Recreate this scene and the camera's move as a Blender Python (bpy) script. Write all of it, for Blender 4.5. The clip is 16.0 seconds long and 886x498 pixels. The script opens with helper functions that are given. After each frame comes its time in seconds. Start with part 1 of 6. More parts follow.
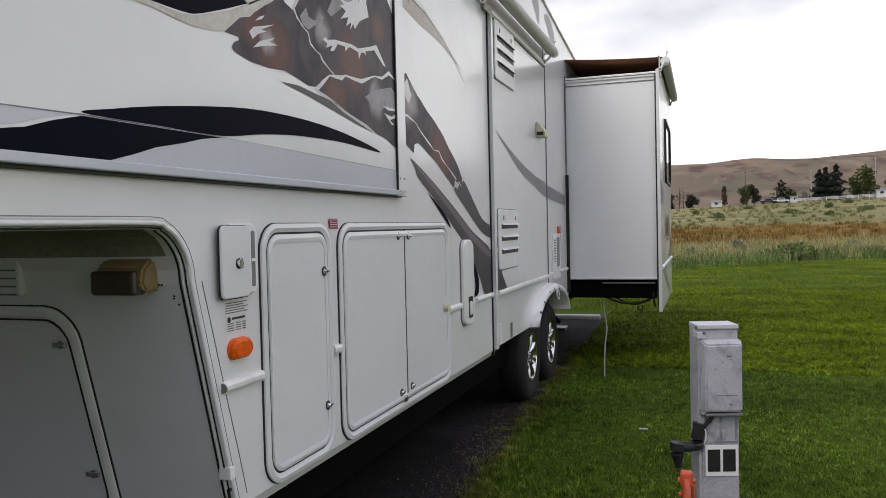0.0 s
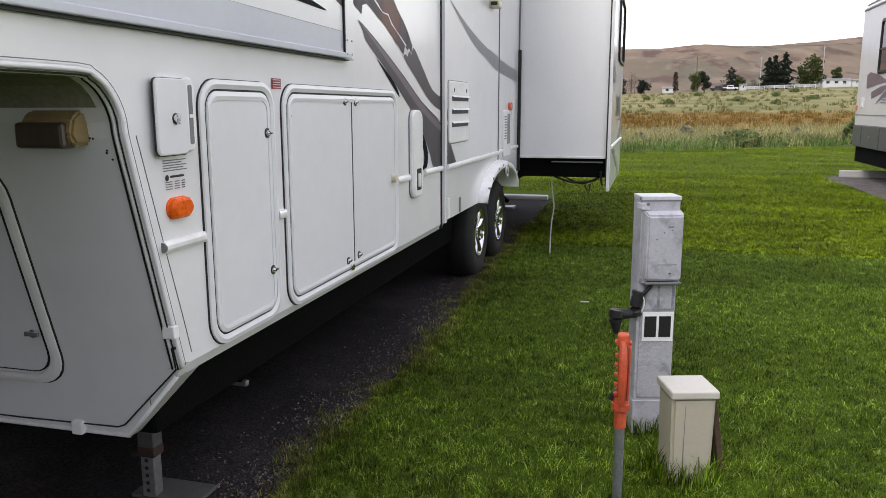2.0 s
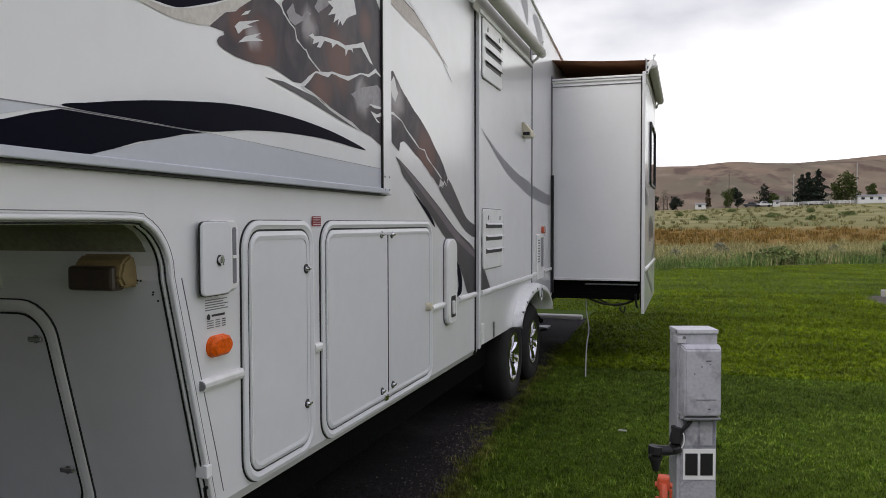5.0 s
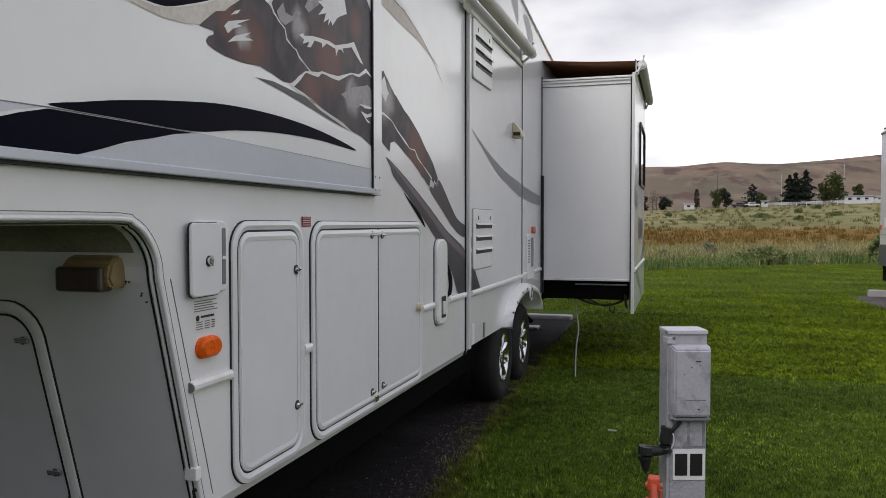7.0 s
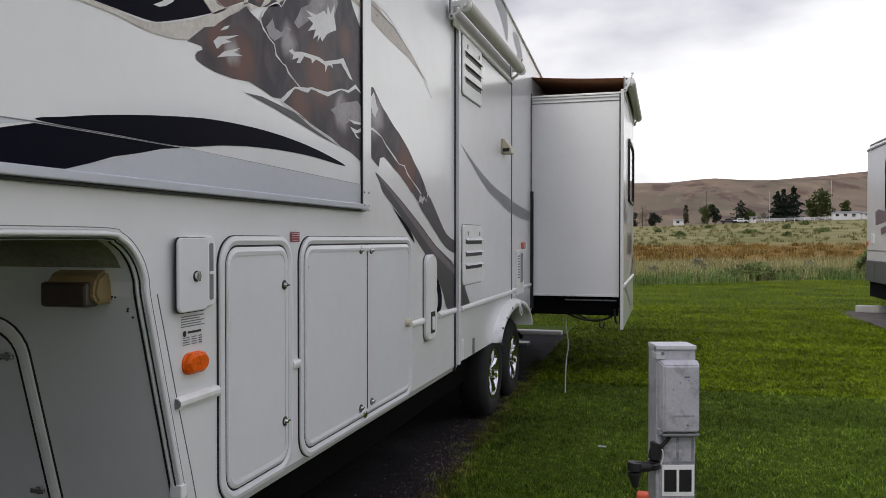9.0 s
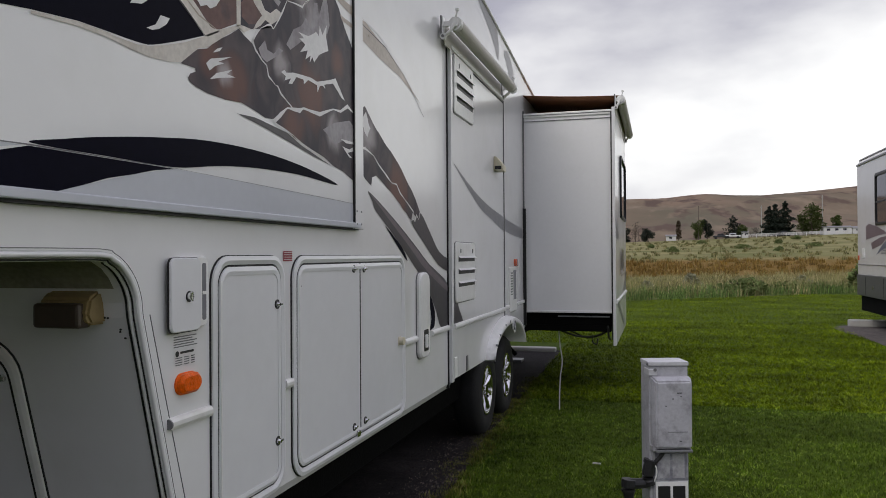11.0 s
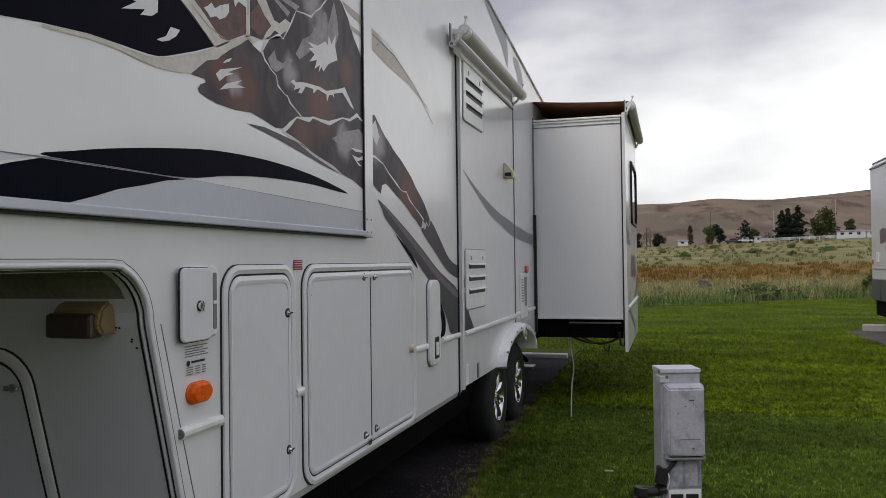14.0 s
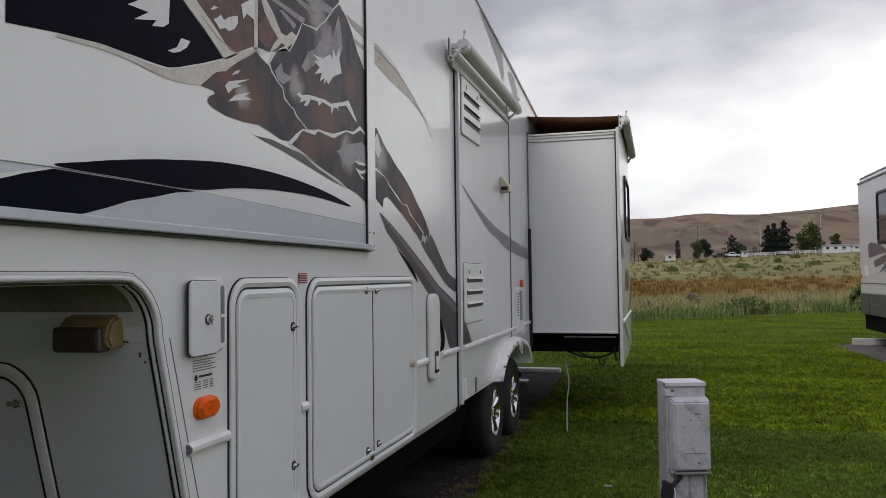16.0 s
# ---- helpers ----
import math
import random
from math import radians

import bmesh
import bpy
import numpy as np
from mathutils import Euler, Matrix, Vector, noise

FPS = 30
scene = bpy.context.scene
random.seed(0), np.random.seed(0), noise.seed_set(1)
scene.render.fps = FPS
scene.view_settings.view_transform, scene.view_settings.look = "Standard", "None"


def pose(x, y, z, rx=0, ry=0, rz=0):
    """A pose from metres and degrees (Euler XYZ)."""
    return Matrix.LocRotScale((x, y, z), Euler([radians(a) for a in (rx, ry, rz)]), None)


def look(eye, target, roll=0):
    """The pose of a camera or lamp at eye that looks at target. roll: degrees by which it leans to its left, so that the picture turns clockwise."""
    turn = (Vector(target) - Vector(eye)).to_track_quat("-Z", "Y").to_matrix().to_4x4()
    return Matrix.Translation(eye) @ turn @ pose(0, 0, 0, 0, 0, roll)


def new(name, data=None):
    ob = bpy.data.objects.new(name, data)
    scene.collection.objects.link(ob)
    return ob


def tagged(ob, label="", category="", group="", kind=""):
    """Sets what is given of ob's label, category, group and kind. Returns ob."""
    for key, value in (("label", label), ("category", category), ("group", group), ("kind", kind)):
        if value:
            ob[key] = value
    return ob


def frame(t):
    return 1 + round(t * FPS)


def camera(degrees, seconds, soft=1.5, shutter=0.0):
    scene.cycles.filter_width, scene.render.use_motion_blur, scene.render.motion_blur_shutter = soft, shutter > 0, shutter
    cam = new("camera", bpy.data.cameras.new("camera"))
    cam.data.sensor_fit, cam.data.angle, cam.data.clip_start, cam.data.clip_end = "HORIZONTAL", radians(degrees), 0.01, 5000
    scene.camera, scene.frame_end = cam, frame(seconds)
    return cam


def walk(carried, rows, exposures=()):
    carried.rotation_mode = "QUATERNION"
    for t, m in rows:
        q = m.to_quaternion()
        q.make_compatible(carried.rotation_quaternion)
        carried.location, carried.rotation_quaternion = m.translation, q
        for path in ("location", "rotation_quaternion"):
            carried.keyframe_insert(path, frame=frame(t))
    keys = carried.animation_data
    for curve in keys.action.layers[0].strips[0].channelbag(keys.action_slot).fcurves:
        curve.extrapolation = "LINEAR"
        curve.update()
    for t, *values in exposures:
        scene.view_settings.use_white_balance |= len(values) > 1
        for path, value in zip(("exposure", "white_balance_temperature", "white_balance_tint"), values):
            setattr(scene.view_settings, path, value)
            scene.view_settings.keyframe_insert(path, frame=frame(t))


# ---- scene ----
cam = camera(60.3, 16.0, soft=0.6)
PATH = [
    (0, (1.3807, 0.2886, 1.5269), (0.7343, 2.1804, 1.4695), -1.34),
    (0.5, (1.4018, 0.3024, 1.4946), (0.8686, 2.2216, 1.3137), -0.81),
    (1, (1.3968, 0.3195, 1.4728), (0.9239, 2.2371, 1.1578), 0.41),
    (1.5, (1.3993, 0.3095, 1.4535), (0.9234, 2.2154, 1.0780), 0.63),
    (2, (1.3792, 0.3177, 1.4613), (0.8644, 2.2156, 1.0967), -0.07),
    (2.5, (1.3858, 0.3139, 1.4696), (0.8970, 2.2257, 1.1440), 0.32),
    (3, (1.3864, 0.3151, 1.4807), (0.8925, 2.2335, 1.2056), -0.01),
    (3.5, (1.3803, 0.3027, 1.5144), (0.8022, 2.2113, 1.3628), -0.61),
    (4, (1.3808, 0.3006, 1.5331), (0.7717, 2.2045, 1.4664), -0.13),
    (6.5, (1.3876, 0.2914, 1.5432), (0.7917, 2.1993, 1.4747), -0.04),
    (7, (1.3794, 0.3018, 1.5440), (0.7967, 2.2138, 1.4765), -0.05),
    (7.5, (1.3815, 0.2996, 1.5409), (0.7934, 2.2099, 1.4719), -0.07),
    (8, (1.3817, 0.3006, 1.5411), (0.8124, 2.2171, 1.4883), 0.00),
    (8.5, (1.3760, 0.3047, 1.5402), (0.8072, 2.2217, 1.5016), 0.21),
    (9, (1.3853, 0.3030, 1.5429), (0.8265, 2.2231, 1.5163), 0.01),
    (9.5, (1.3845, 0.3009, 1.5427), (0.8278, 2.2219, 1.5460), -0.49),
    (10, (1.3904, 0.2979, 1.5457), (0.8480, 2.2230, 1.5511), -0.43),
    (12.5, (1.3957, 0.2827, 1.5493), (0.8508, 2.2067, 1.5880), -0.32),
    (13, (1.3947, 0.2859, 1.5547), (0.8219, 2.2018, 1.5884), -0.47),
    (13.5, (1.3962, 0.2897, 1.5445), (0.8180, 2.2039, 1.5820), -0.87),
    (14, (1.3986, 0.2916, 1.5528), (0.8290, 2.2084, 1.5881), -0.72),
    (14.5, (1.3786, 0.2899, 1.5455), (0.8012, 2.2041, 1.5922), -0.46),
    (15, (1.3738, 0.2911, 1.5498), (0.7864, 2.2022, 1.6014), -0.05),
    (15.5, (1.3726, 0.2856, 1.5381), (0.7715, 2.1927, 1.5797), -0.26),
    (16, (1.3285, 0.2859, 1.5483), (0.7889, 2.2103, 1.6215), -0.75),
]
walk(cam, [(t, look(eye, goal, roll)) for t, eye, goal, roll in PATH],
     [(0, -0.11), (0.5, -0.13), (1.0, -0.20), (1.5, 0.07), (2.0, 0.44), (3.0, 0.55), (3.5, 0.34), (4.0, -0.01), (6.5, -0.28), (9.0, -0.26), (10.0, -0.40), (12.5, -0.51), (16.0, -0.51)])

# ---- world, sun ----
world = bpy.data.worlds.new("overcast_sky")
scene.world = world
world.use_nodes = True
wt = world.node_tree
wt.nodes.clear()
w_out = wt.nodes.new("ShaderNodeOutputWorld")
w_bg = wt.nodes.new("ShaderNodeBackground")
w_bg.inputs["Strength"].default_value = 1.0
w_sky = wt.nodes.new("ShaderNodeTexSky")
w_sky.sky_type = "NISHITA"
w_sky.sun_disc = False
w_sky.sun_elevation = radians(42)
w_sky.sun_rotation = radians(203)
w_tc = wt.nodes.new("ShaderNodeTexCoord")
w_map = wt.nodes.new("ShaderNodeMapping")
w_map.inputs["Scale"].default_value = (1.0, 1.0, 2.4)
w_n1 = wt.nodes.new("ShaderNodeTexNoise")
w_n1.inputs["Scale"].default_value = 1.8
w_n1.inputs["Detail"].default_value = 7.0
w_n1.inputs["Roughness"].default_value = 0.47
w_dot = wt.nodes.new("ShaderNodeVectorMath")
w_dot.operation = "DOT_PRODUCT"
w_dot.inputs[1].default_value = Vector((0.62, 0.45, -0.85)).normalized()
w_mul = wt.nodes.new("ShaderNodeMath")
w_mul.operation = "MULTIPLY_ADD"
w_mul.inputs[1].default_value = 1.2
w_add = wt.nodes.new("ShaderNodeMath")
w_add.operation = "MULTIPLY_ADD"
w_add.inputs[1].default_value = 1.15
w_add.inputs[2].default_value = -0.20
w_ramp = wt.nodes.new("ShaderNodeValToRGB")
els = w_ramp.color_ramp.elements
els[0].position, els[0].color = 0.46, (0.48, 0.47, 0.56, 1)
els[1].position, els[1].color = 1.0, (2.1, 2.08, 2.04, 1)
mid = els.new(0.62)
mid.color = (0.66, 0.65, 0.75, 1)
mid2 = els.new(0.80)
mid2.color = (1.45, 1.44, 1.44, 1)
w_skys = wt.nodes.new("ShaderNodeMix")
w_skys.data_type = "RGBA"
w_skys.inputs["Factor"].default_value = 0.93
w_sc = wt.nodes.new("ShaderNodeVectorMath")
w_sc.operation = "SCALE"
w_sc.inputs["Scale"].default_value = 0.12
wl = wt.links.new
wl(w_tc.outputs["Generated"], w_map.inputs["Vector"])
wl(w_map.outputs["Vector"], w_n1.inputs["Vector"])
wl(w_tc.outputs["Generated"], w_dot.inputs[0])
wl(w_dot.outputs["Value"], w_mul.inputs[0])
wl(w_n1.outputs["Fac"], w_add.inputs[0])
wl(w_add.outputs["Value"], w_mul.inputs[2])
wl(w_mul.outputs["Value"], w_ramp.inputs["Fac"])
wl(w_sky.outputs["Color"], w_sc.inputs[0])
wl(w_sc.outputs["Vector"], w_skys.inputs["A"])
wl(w_ramp.outputs["Color"], w_skys.inputs["B"])
w_sep = wt.nodes.new("ShaderNodeSeparateXYZ")
w_zen = wt.nodes.new("ShaderNodeMapRange")
w_zen.inputs["From Min"].default_value, w_zen.inputs["From Max"].default_value = 0.32, 0.95
w_zen.inputs["To Min"].default_value, w_zen.inputs["To Max"].default_value = 1.0, 2.85
w_up = wt.nodes.new("ShaderNodeVectorMath")
w_up.operation = "SCALE"
wl(w_tc.outputs["Generated"], w_sep.inputs[0])
wl(w_sep.outputs["Z"], w_zen.inputs["Value"])
wl(w_zen.outputs["Result"], w_up.inputs["Scale"])
wl(w_skys.outputs["Result"], w_up.inputs[0])
wl(w_up.outputs["Vector"], w_bg.inputs["Color"])
wl(w_bg.outputs["Background"], w_out.inputs["Surface"])

sun_data = bpy.data.lights.new("sun", "SUN")
sun_data.energy = 1.6
sun_data.angle = radians(30)
sun_data.color = (1.0, 0.96, 0.9)
sun = new("sun", sun_data)
sun.matrix_world = look((-16, -32, 34), (0, 5, 0))


# ---- materials ----
def mat(name, color, rough=0.5, metal=0.0, var=0.12, scale=6.0, fine=60.0, bump=0.0, coat=0.0, stain=None, stain_amt=0.0, spec=0.5, stain_scale=1.7, obj_rand=0.0):
    """Principled material with two scales of colour variation, roughness breakup and fine relief."""
    m = bpy.data.materials.new(name)
    m.use_nodes = True
    nt = m.node_tree
    n, l = nt.nodes, nt.links.new
    p = n["Principled BSDF"]
    tc = n.new("ShaderNodeTexCoord")
    a = n.new("ShaderNodeTexNoise")
    a.inputs["Scale"].default_value, a.inputs["Detail"].default_value = scale, 5
    b = n.new("ShaderNodeTexNoise")
    b.inputs["Scale"].default_value, b.inputs["Detail"].default_value = fine, 4
    l(tc.outputs["Object"], a.inputs["Vector"])
    l(tc.outputs["Object"], b.inputs["Vector"])
    mx = n.new("ShaderNodeMath")
    mx.operation = "ADD"
    l(a.outputs["Fac"], mx.inputs[0])
    l(b.outputs["Fac"], mx.inputs[1])
    mr = n.new("ShaderNodeMapRange")
    mr.inputs["From Min"].default_value, mr.inputs["From Max"].default_value = 0.6, 1.4
    mr.inputs["To Min"].default_value, mr.inputs["To Max"].default_value = 1 - var, 1 + var
    l(mx.outputs["Value"], mr.inputs["Value"])
    sc = n.new("ShaderNodeVectorMath")
    sc.operation = "SCALE"
    l(mr.outputs["Result"], sc.inputs["Scale"])
    if stain:
        s = n.new("ShaderNodeTexNoise")
        s.inputs["Scale"].default_value, s.inputs["Detail"].default_value = stain_scale, 8
        s.inputs["Roughness"].default_value = 0.65
        l(tc.outputs["Object"], s.inputs["Vector"])
        r = n.new("ShaderNodeMapRange")
        r.inputs["From Min"].default_value, r.inputs["From Max"].default_value = 0.5, 0.72
        r.inputs["To Max"].default_value = stain_amt
        l(s.outputs["Fac"], r.inputs["Value"])
        mix = n.new("ShaderNodeMix")
        mix.data_type = "RGBA"
        mix.inputs["A"].default_value = (*color, 1)
        mix.inputs["B"].default_value = (*stain, 1)
        l(r.outputs["Result"], mix.inputs["Factor"])
        l(mix.outputs["Result"], sc.inputs[0])
    else:
        sc.inputs[0].default_value = color
    last = sc.outputs["Vector"]
    if obj_rand:
        oi = n.new("ShaderNodeObjectInfo")
        orr = n.new("ShaderNodeMapRange")
        orr.inputs["To Min"].default_value, orr.inputs["To Max"].default_value = 1 - obj_rand, 1 + obj_rand
        l(oi.outputs["Random"], orr.inputs["Value"])
        s2 = n.new("ShaderNodeVectorMath")
        s2.operation = "SCALE"
        l(last, s2.inputs[0])
        l(orr.outputs["Result"], s2.inputs["Scale"])
        last = s2.outputs["Vector"]
    l(last, p.inputs["Base Color"])
    rr = n.new("ShaderNodeMapRange")
    rr.inputs["To Min"].default_value, rr.inputs["To Max"].default_value = max(0.02, rough * 0.8), min(1, rough * 1.2)
    l(a.outputs["Fac"], rr.inputs["Value"])
    l(rr.outputs["Result"], p.inputs["Roughness"])
    p.inputs["Metallic"].default_value = metal
    p.inputs["Coat Weight"].default_value = coat
    p.inputs["Coat Roughness"].default_value = 0.06
    p.inputs["Specular IOR Level"].default_value = spec
    if bump:
        bp = n.new("ShaderNodeBump")
        bp.inputs["Strength"].default_value, bp.inputs["Distance"].default_value = bump, 0.01
        l(b.outputs["Fac"], bp.inputs["Height"])
        l(bp.outputs["Normal"], p.inputs["Normal"])
    return m


def airbrush(name):
    """Printed mountains: dark plum rock with soft sprayed russet and pale patches."""
    m = bpy.data.materials.new(name)
    m.use_nodes = True
    nt = m.node_tree
    n, l = nt.nodes, nt.links.new
    p = n["Principled BSDF"]
    p.inputs["Roughness"].default_value = 0.4
    p.inputs["Specular IOR Level"].default_value = 0.15
    tc = n.new("ShaderNodeTexCoord")
    mp = n.new("ShaderNodeMapping")
    mp.inputs["Rotation"].default_value = (radians(-32), 0, 0)
    mp.inputs["Scale"].default_value = (1, 9, 6)
    nz = n.new("ShaderNodeTexNoise")
    nz.inputs["Scale"].default_value, nz.inputs["Detail"].default_value = 1.0, 3
    nz.inputs["Distortion"].default_value = 0.8
    l(tc.outputs["Object"], mp.inputs["Vector"])
    l(mp.outputs["Vector"], nz.inputs["Vector"])
    r = n.new("ShaderNodeValToRGB")
    e = r.color_ramp.elements
    e[0].position, e[0].color = 0.38, (0.026, 0.021, 0.032, 1)
    e[1].position, e[1].color = 0.66, (0.082, 0.062, 0.066, 1)
    l(nz.outputs["Fac"], r.inputs["Fac"])
    col = r.outputs["Color"]
    pale, russet = (0.40, 0.365, 0.365, 1), (0.155, 0.072, 0.055, 1)
    for cy, cz, rad, c in (
        (2.539, 2.131, 0.13, russet), (3.146, 2.215, 0.15, russet), (3.420, 2.410, 0.08, russet), (2.986, 2.057, 0.10, russet), (2.401, 2.182, 0.07, russet), (3.179, 2.494, 0.12, pale), (2.892, 2.283, 0.07, pale), (3.380, 2.088, 0.09, pale), (3.072, 2.624, 0.10, pale), (2.503, 2.151, 0.05, pale), (4.327, 1.93, 0.2, russet), (3.863, 2.16, 0.12, pale),
    ):
        d = n.new("ShaderNodeVectorMath")
        d.operation = "DISTANCE"
        fl = n.new("ShaderNodeVectorMath")
        fl.operation = "MULTIPLY"
        fl.inputs[1].default_value = (0, 1, 1)
        l(tc.outputs["Object"], fl.inputs[0])
        l(fl.outputs["Vector"], d.inputs[0])
        d.inputs[1].default_value = (0, cy, cz)
        wob = n.new("ShaderNodeMath")
        wob.operation = "MULTIPLY_ADD"
        wob.inputs[1].default_value = rad * 1.5
        l(nz.outputs["Fac"], wob.inputs[0])
        l(d.outputs["Value"], wob.inputs[2])
        mr = n.new("ShaderNodeMapRange")
        mr.interpolation_type = "SMOOTHSTEP"
        mr.inputs["From Min"].default_value, mr.inputs["From Max"].default_value = rad * 0.95, rad * 1.95
        mr.inputs["To Min"].default_value, mr.inputs["To Max"].default_value = 0.9, 0.0
        l(wob.outputs["Value"], mr.inputs["Value"])
        mx = n.new("ShaderNodeMix")
        mx.data_type = "RGBA"
        l(mr.outputs["Result"], mx.inputs["Factor"])
        l(col, mx.inputs["A"])
        mx.inputs["B"].default_value = c
        col = mx.outputs["Result"]
    l(col, p.inputs["Base Color"])
    return m


M_WHITE = mat("white_gelcoat", (0.765, 0.765, 0.755), 0.22, var=0.025, scale=1.3, fine=9, coat=0.25, stain=(0.62, 0.61, 0.56), stain_amt=0.25)
M_SIDE = mat("slide_side_skin", (0.82, 0.82, 0.805), 0.4, var=0.02, scale=1.5, fine=25, stain=(0.66, 0.66, 0.62), stain_amt=0.2)
M_DOOR = mat("door_skin", (0.725, 0.73, 0.73), 0.3, var=0.03, scale=2.2, fine=14, stain=(0.6, 0.6, 0.56), stain_amt=0.2)
M_TRIM = mat("white_trim", (0.8, 0.8, 0.77), 0.3, var=0.05, scale=8, fine=40, stain=(0.5, 0.48, 0.42), stain_amt=0.35, stain_scale=6)
M_SILVER = mat("silver_film", (0.50, 0.52, 0.56), 0.3, metal=0.15, var=0.04, scale=2, fine=30)
M_BLACK = mat("black_film", (0.005, 0.005, 0.012), 0.5, var=0.2, scale=4, fine=40, spec=0.03)
M_GREY = mat("charcoal_film", (0.065, 0.06, 0.065), 0.3, var=0.25, scale=3, fine=30, spec=0.15)
M_GREYL = mat("grey_film", (0.22, 0.22, 0.23), 0.3, var=0.2, scale=3, fine=30, spec=0.15)
M_ROCK = airbrush("mountain_film")
M_ROCKL = mat("mountain_film_light", (0.33, 0.31, 0.32), 0.4, var=0.25, scale=9, fine=35, stain=(0.16, 0.13, 0.14), stain_amt=0.8, stain_scale=7, spec=0.15)
M_ROCKR = mat("russet_film", (0.135, 0.072, 0.062), 0.4, var=0.35, scale=9, fine=30, stain=(0.06, 0.045, 0.055), stain_amt=0.9, stain_scale=6, spec=0.15)
M_GREYP = mat("plum_grey_film", (0.17, 0.145, 0.155), 0.4, var=0.15, scale=4, fine=30, spec=0.15)
M_SNOW = mat("snow_film", (0.66, 0.65, 0.64), 0.3, var=0.1, scale=12, fine=50)
M_BROWN = mat("tan_film", (0.34, 0.28, 0.22), 0.3, var=0.25, scale=10, fine=50)
M_CREAM = mat("cream_film", (0.56, 0.52, 0.46), 0.3, var=0.18, scale=14, fine=60, stain=(0.36, 0.31, 0.26), stain_amt=0.7, stain_scale=9)
M_RUBBER = mat("rubber", (0.009, 0.009, 0.009), 0.75, var=0.3, scale=10, fine=80, bump=0.3)
M_SEAL = mat("black_seal", (0.008, 0.008, 0.008), 0.6, var=0.2)
M_UNDER = mat("underbody", (0.005, 0.005, 0.005), 0.95, spec=0.05, var=0.4, scale=5, bump=0.3)
# overhang underside: white skin with its deep shade put into an olive colour
M_BELLY = mat("shaded_white_soffit", (0.26, 0.245, 0.19), 0.85, spec=0.1, var=0.3, scale=4)
M_CHROME = mat("chrome", (0.72, 0.72, 0.72), 0.14, metal=1.0, var=0.08, scale=12)
M_STEEL = mat("galvanised_steel", (0.26, 0.27, 0.28), 0.45, metal=0.7, var=0.25, scale=14, fine=90, bump=0.15, stain=(0.16, 0.12, 0.09), stain_amt=0.5, stain_scale=5)
M_PAINT = mat("grey_enamel", (0.43, 0.43, 0.46), 0.45, var=0.14, scale=11, fine=70, bump=0.1, stain=(0.22, 0.215, 0.225), stain_amt=0.9, stain_scale=13)
M_PAINTL = mat("pale_grey_enamel", (0.55, 0.55, 0.57), 0.5, var=0.1, scale=9, fine=60, stain=(0.33, 0.33, 0.33), stain_amt=0.6, stain_scale=9)
M_WORN = mat("worn_grey_enamel", (0.40, 0.40, 0.42), 0.5, var=0.2, scale=16, fine=90, bump=0.1, stain=(0.13, 0.13, 0.15), stain_amt=0.95, stain_scale=11)
M_AMBER = mat("amber_lens", (0.78, 0.115, 0.002), 0.3, var=0.3, scale=60, fine=160, bump=0.3, coat=0.0, spec=0.2)
M_REDLENS = mat("red_lens", (0.55, 0.10, 0.04), 0.15, var=0.1, coat=0.5)
M_LENSDK = mat("smoked_lens", (0.06, 0.042, 0.03), 0.35, var=0.2)
M_TAN = mat("aged_tan_plastic", (0.30, 0.22, 0.10), 0.4, var=0.15, scale=9, stain=(0.22, 0.15, 0.07), stain_amt=0.6, stain_scale=8)
M_CREAMPL = mat("yellowed_plastic", (0.62, 0.57, 0.42), 0.4, var=0.1)
M_ORANGE = mat("orange_cast_iron", (0.50, 0.080, 0.032), 0.5, var=0.28, scale=22, fine=90, bump=0.25, stain=(0.28, 0.07, 0.04), stain_amt=0.6, stain_scale=14)
M_BEIGE = mat("beige_plastic", (0.42, 0.39, 0.30), 0.5, var=0.06, scale=7, fine=60, stain=(0.34, 0.30, 0.2), stain_amt=0.35, stain_scale=4)
M_BEIGELID = mat("beige_lid", (0.52, 0.50, 0.43), 0.5, var=0.05, scale=7, stain=(0.45, 0.42, 0.33), stain_amt=0.3, stain_scale=6)
M_WOOD = mat("dark_weathered_board", (0.075, 0.045, 0.028), 0.8, var=0.3, scale=12, bump=0.3)
M_FABRIC = mat("brown_awning_fabric", (0.20, 0.085, 0.035), 0.8, var=0.2, scale=3, fine=200, bump=0.1)
M_ROLLER = mat("beige_roller_fabric", (0.52, 0.50, 0.44), 0.6, var=0.1, scale=5, fine=120)
M_STICKER = mat("faded_blue_grey_sticker", (0.20, 0.205, 0.235), 0.5, var=0.3, scale=30, fine=90, stain=(0.42, 0.42, 0.44), stain_amt=0.9, stain_scale=16)
M_RED = mat("red_sticker", (0.27, 0.015, 0.03), 0.4, var=0.1)
M_SIGNW = mat("white_sign", (0.8, 0.8, 0.78), 0.4, var=0.05)
M_INK = mat("black_ink", (0.01, 0.01, 0.01), 0.45)
M_INKG = mat("grey_ink", (0.16, 0.16, 0.16), 0.5)
M_BLACKPL = mat("black_plastic", (0.012, 0.012, 0.013), 0.45, var=0.2)
M_CONC = mat("concrete", (0.42, 0.41, 0.38), 0.85, var=0.15, scale=5, fine=60, bump=0.3)
M_CORD = mat("grey_cord", (0.42, 0.41, 0.38), 0.6)
M_GLASS = mat("dark_tinted_glass", (0.015, 0.017, 0.02), 0.05, var=0.1, coat=0.5)
M_BARK = mat("bark", (0.10, 0.075, 0.055), 0.9, var=0.3, scale=3)
M_POLE = mat("pole_wood", (0.14, 0.11, 0.09), 0.9, var=0.2, scale=2)
M_POLEL = mat("pale_pole", (0.40, 0.39, 0.37), 0.7, var=0.1)
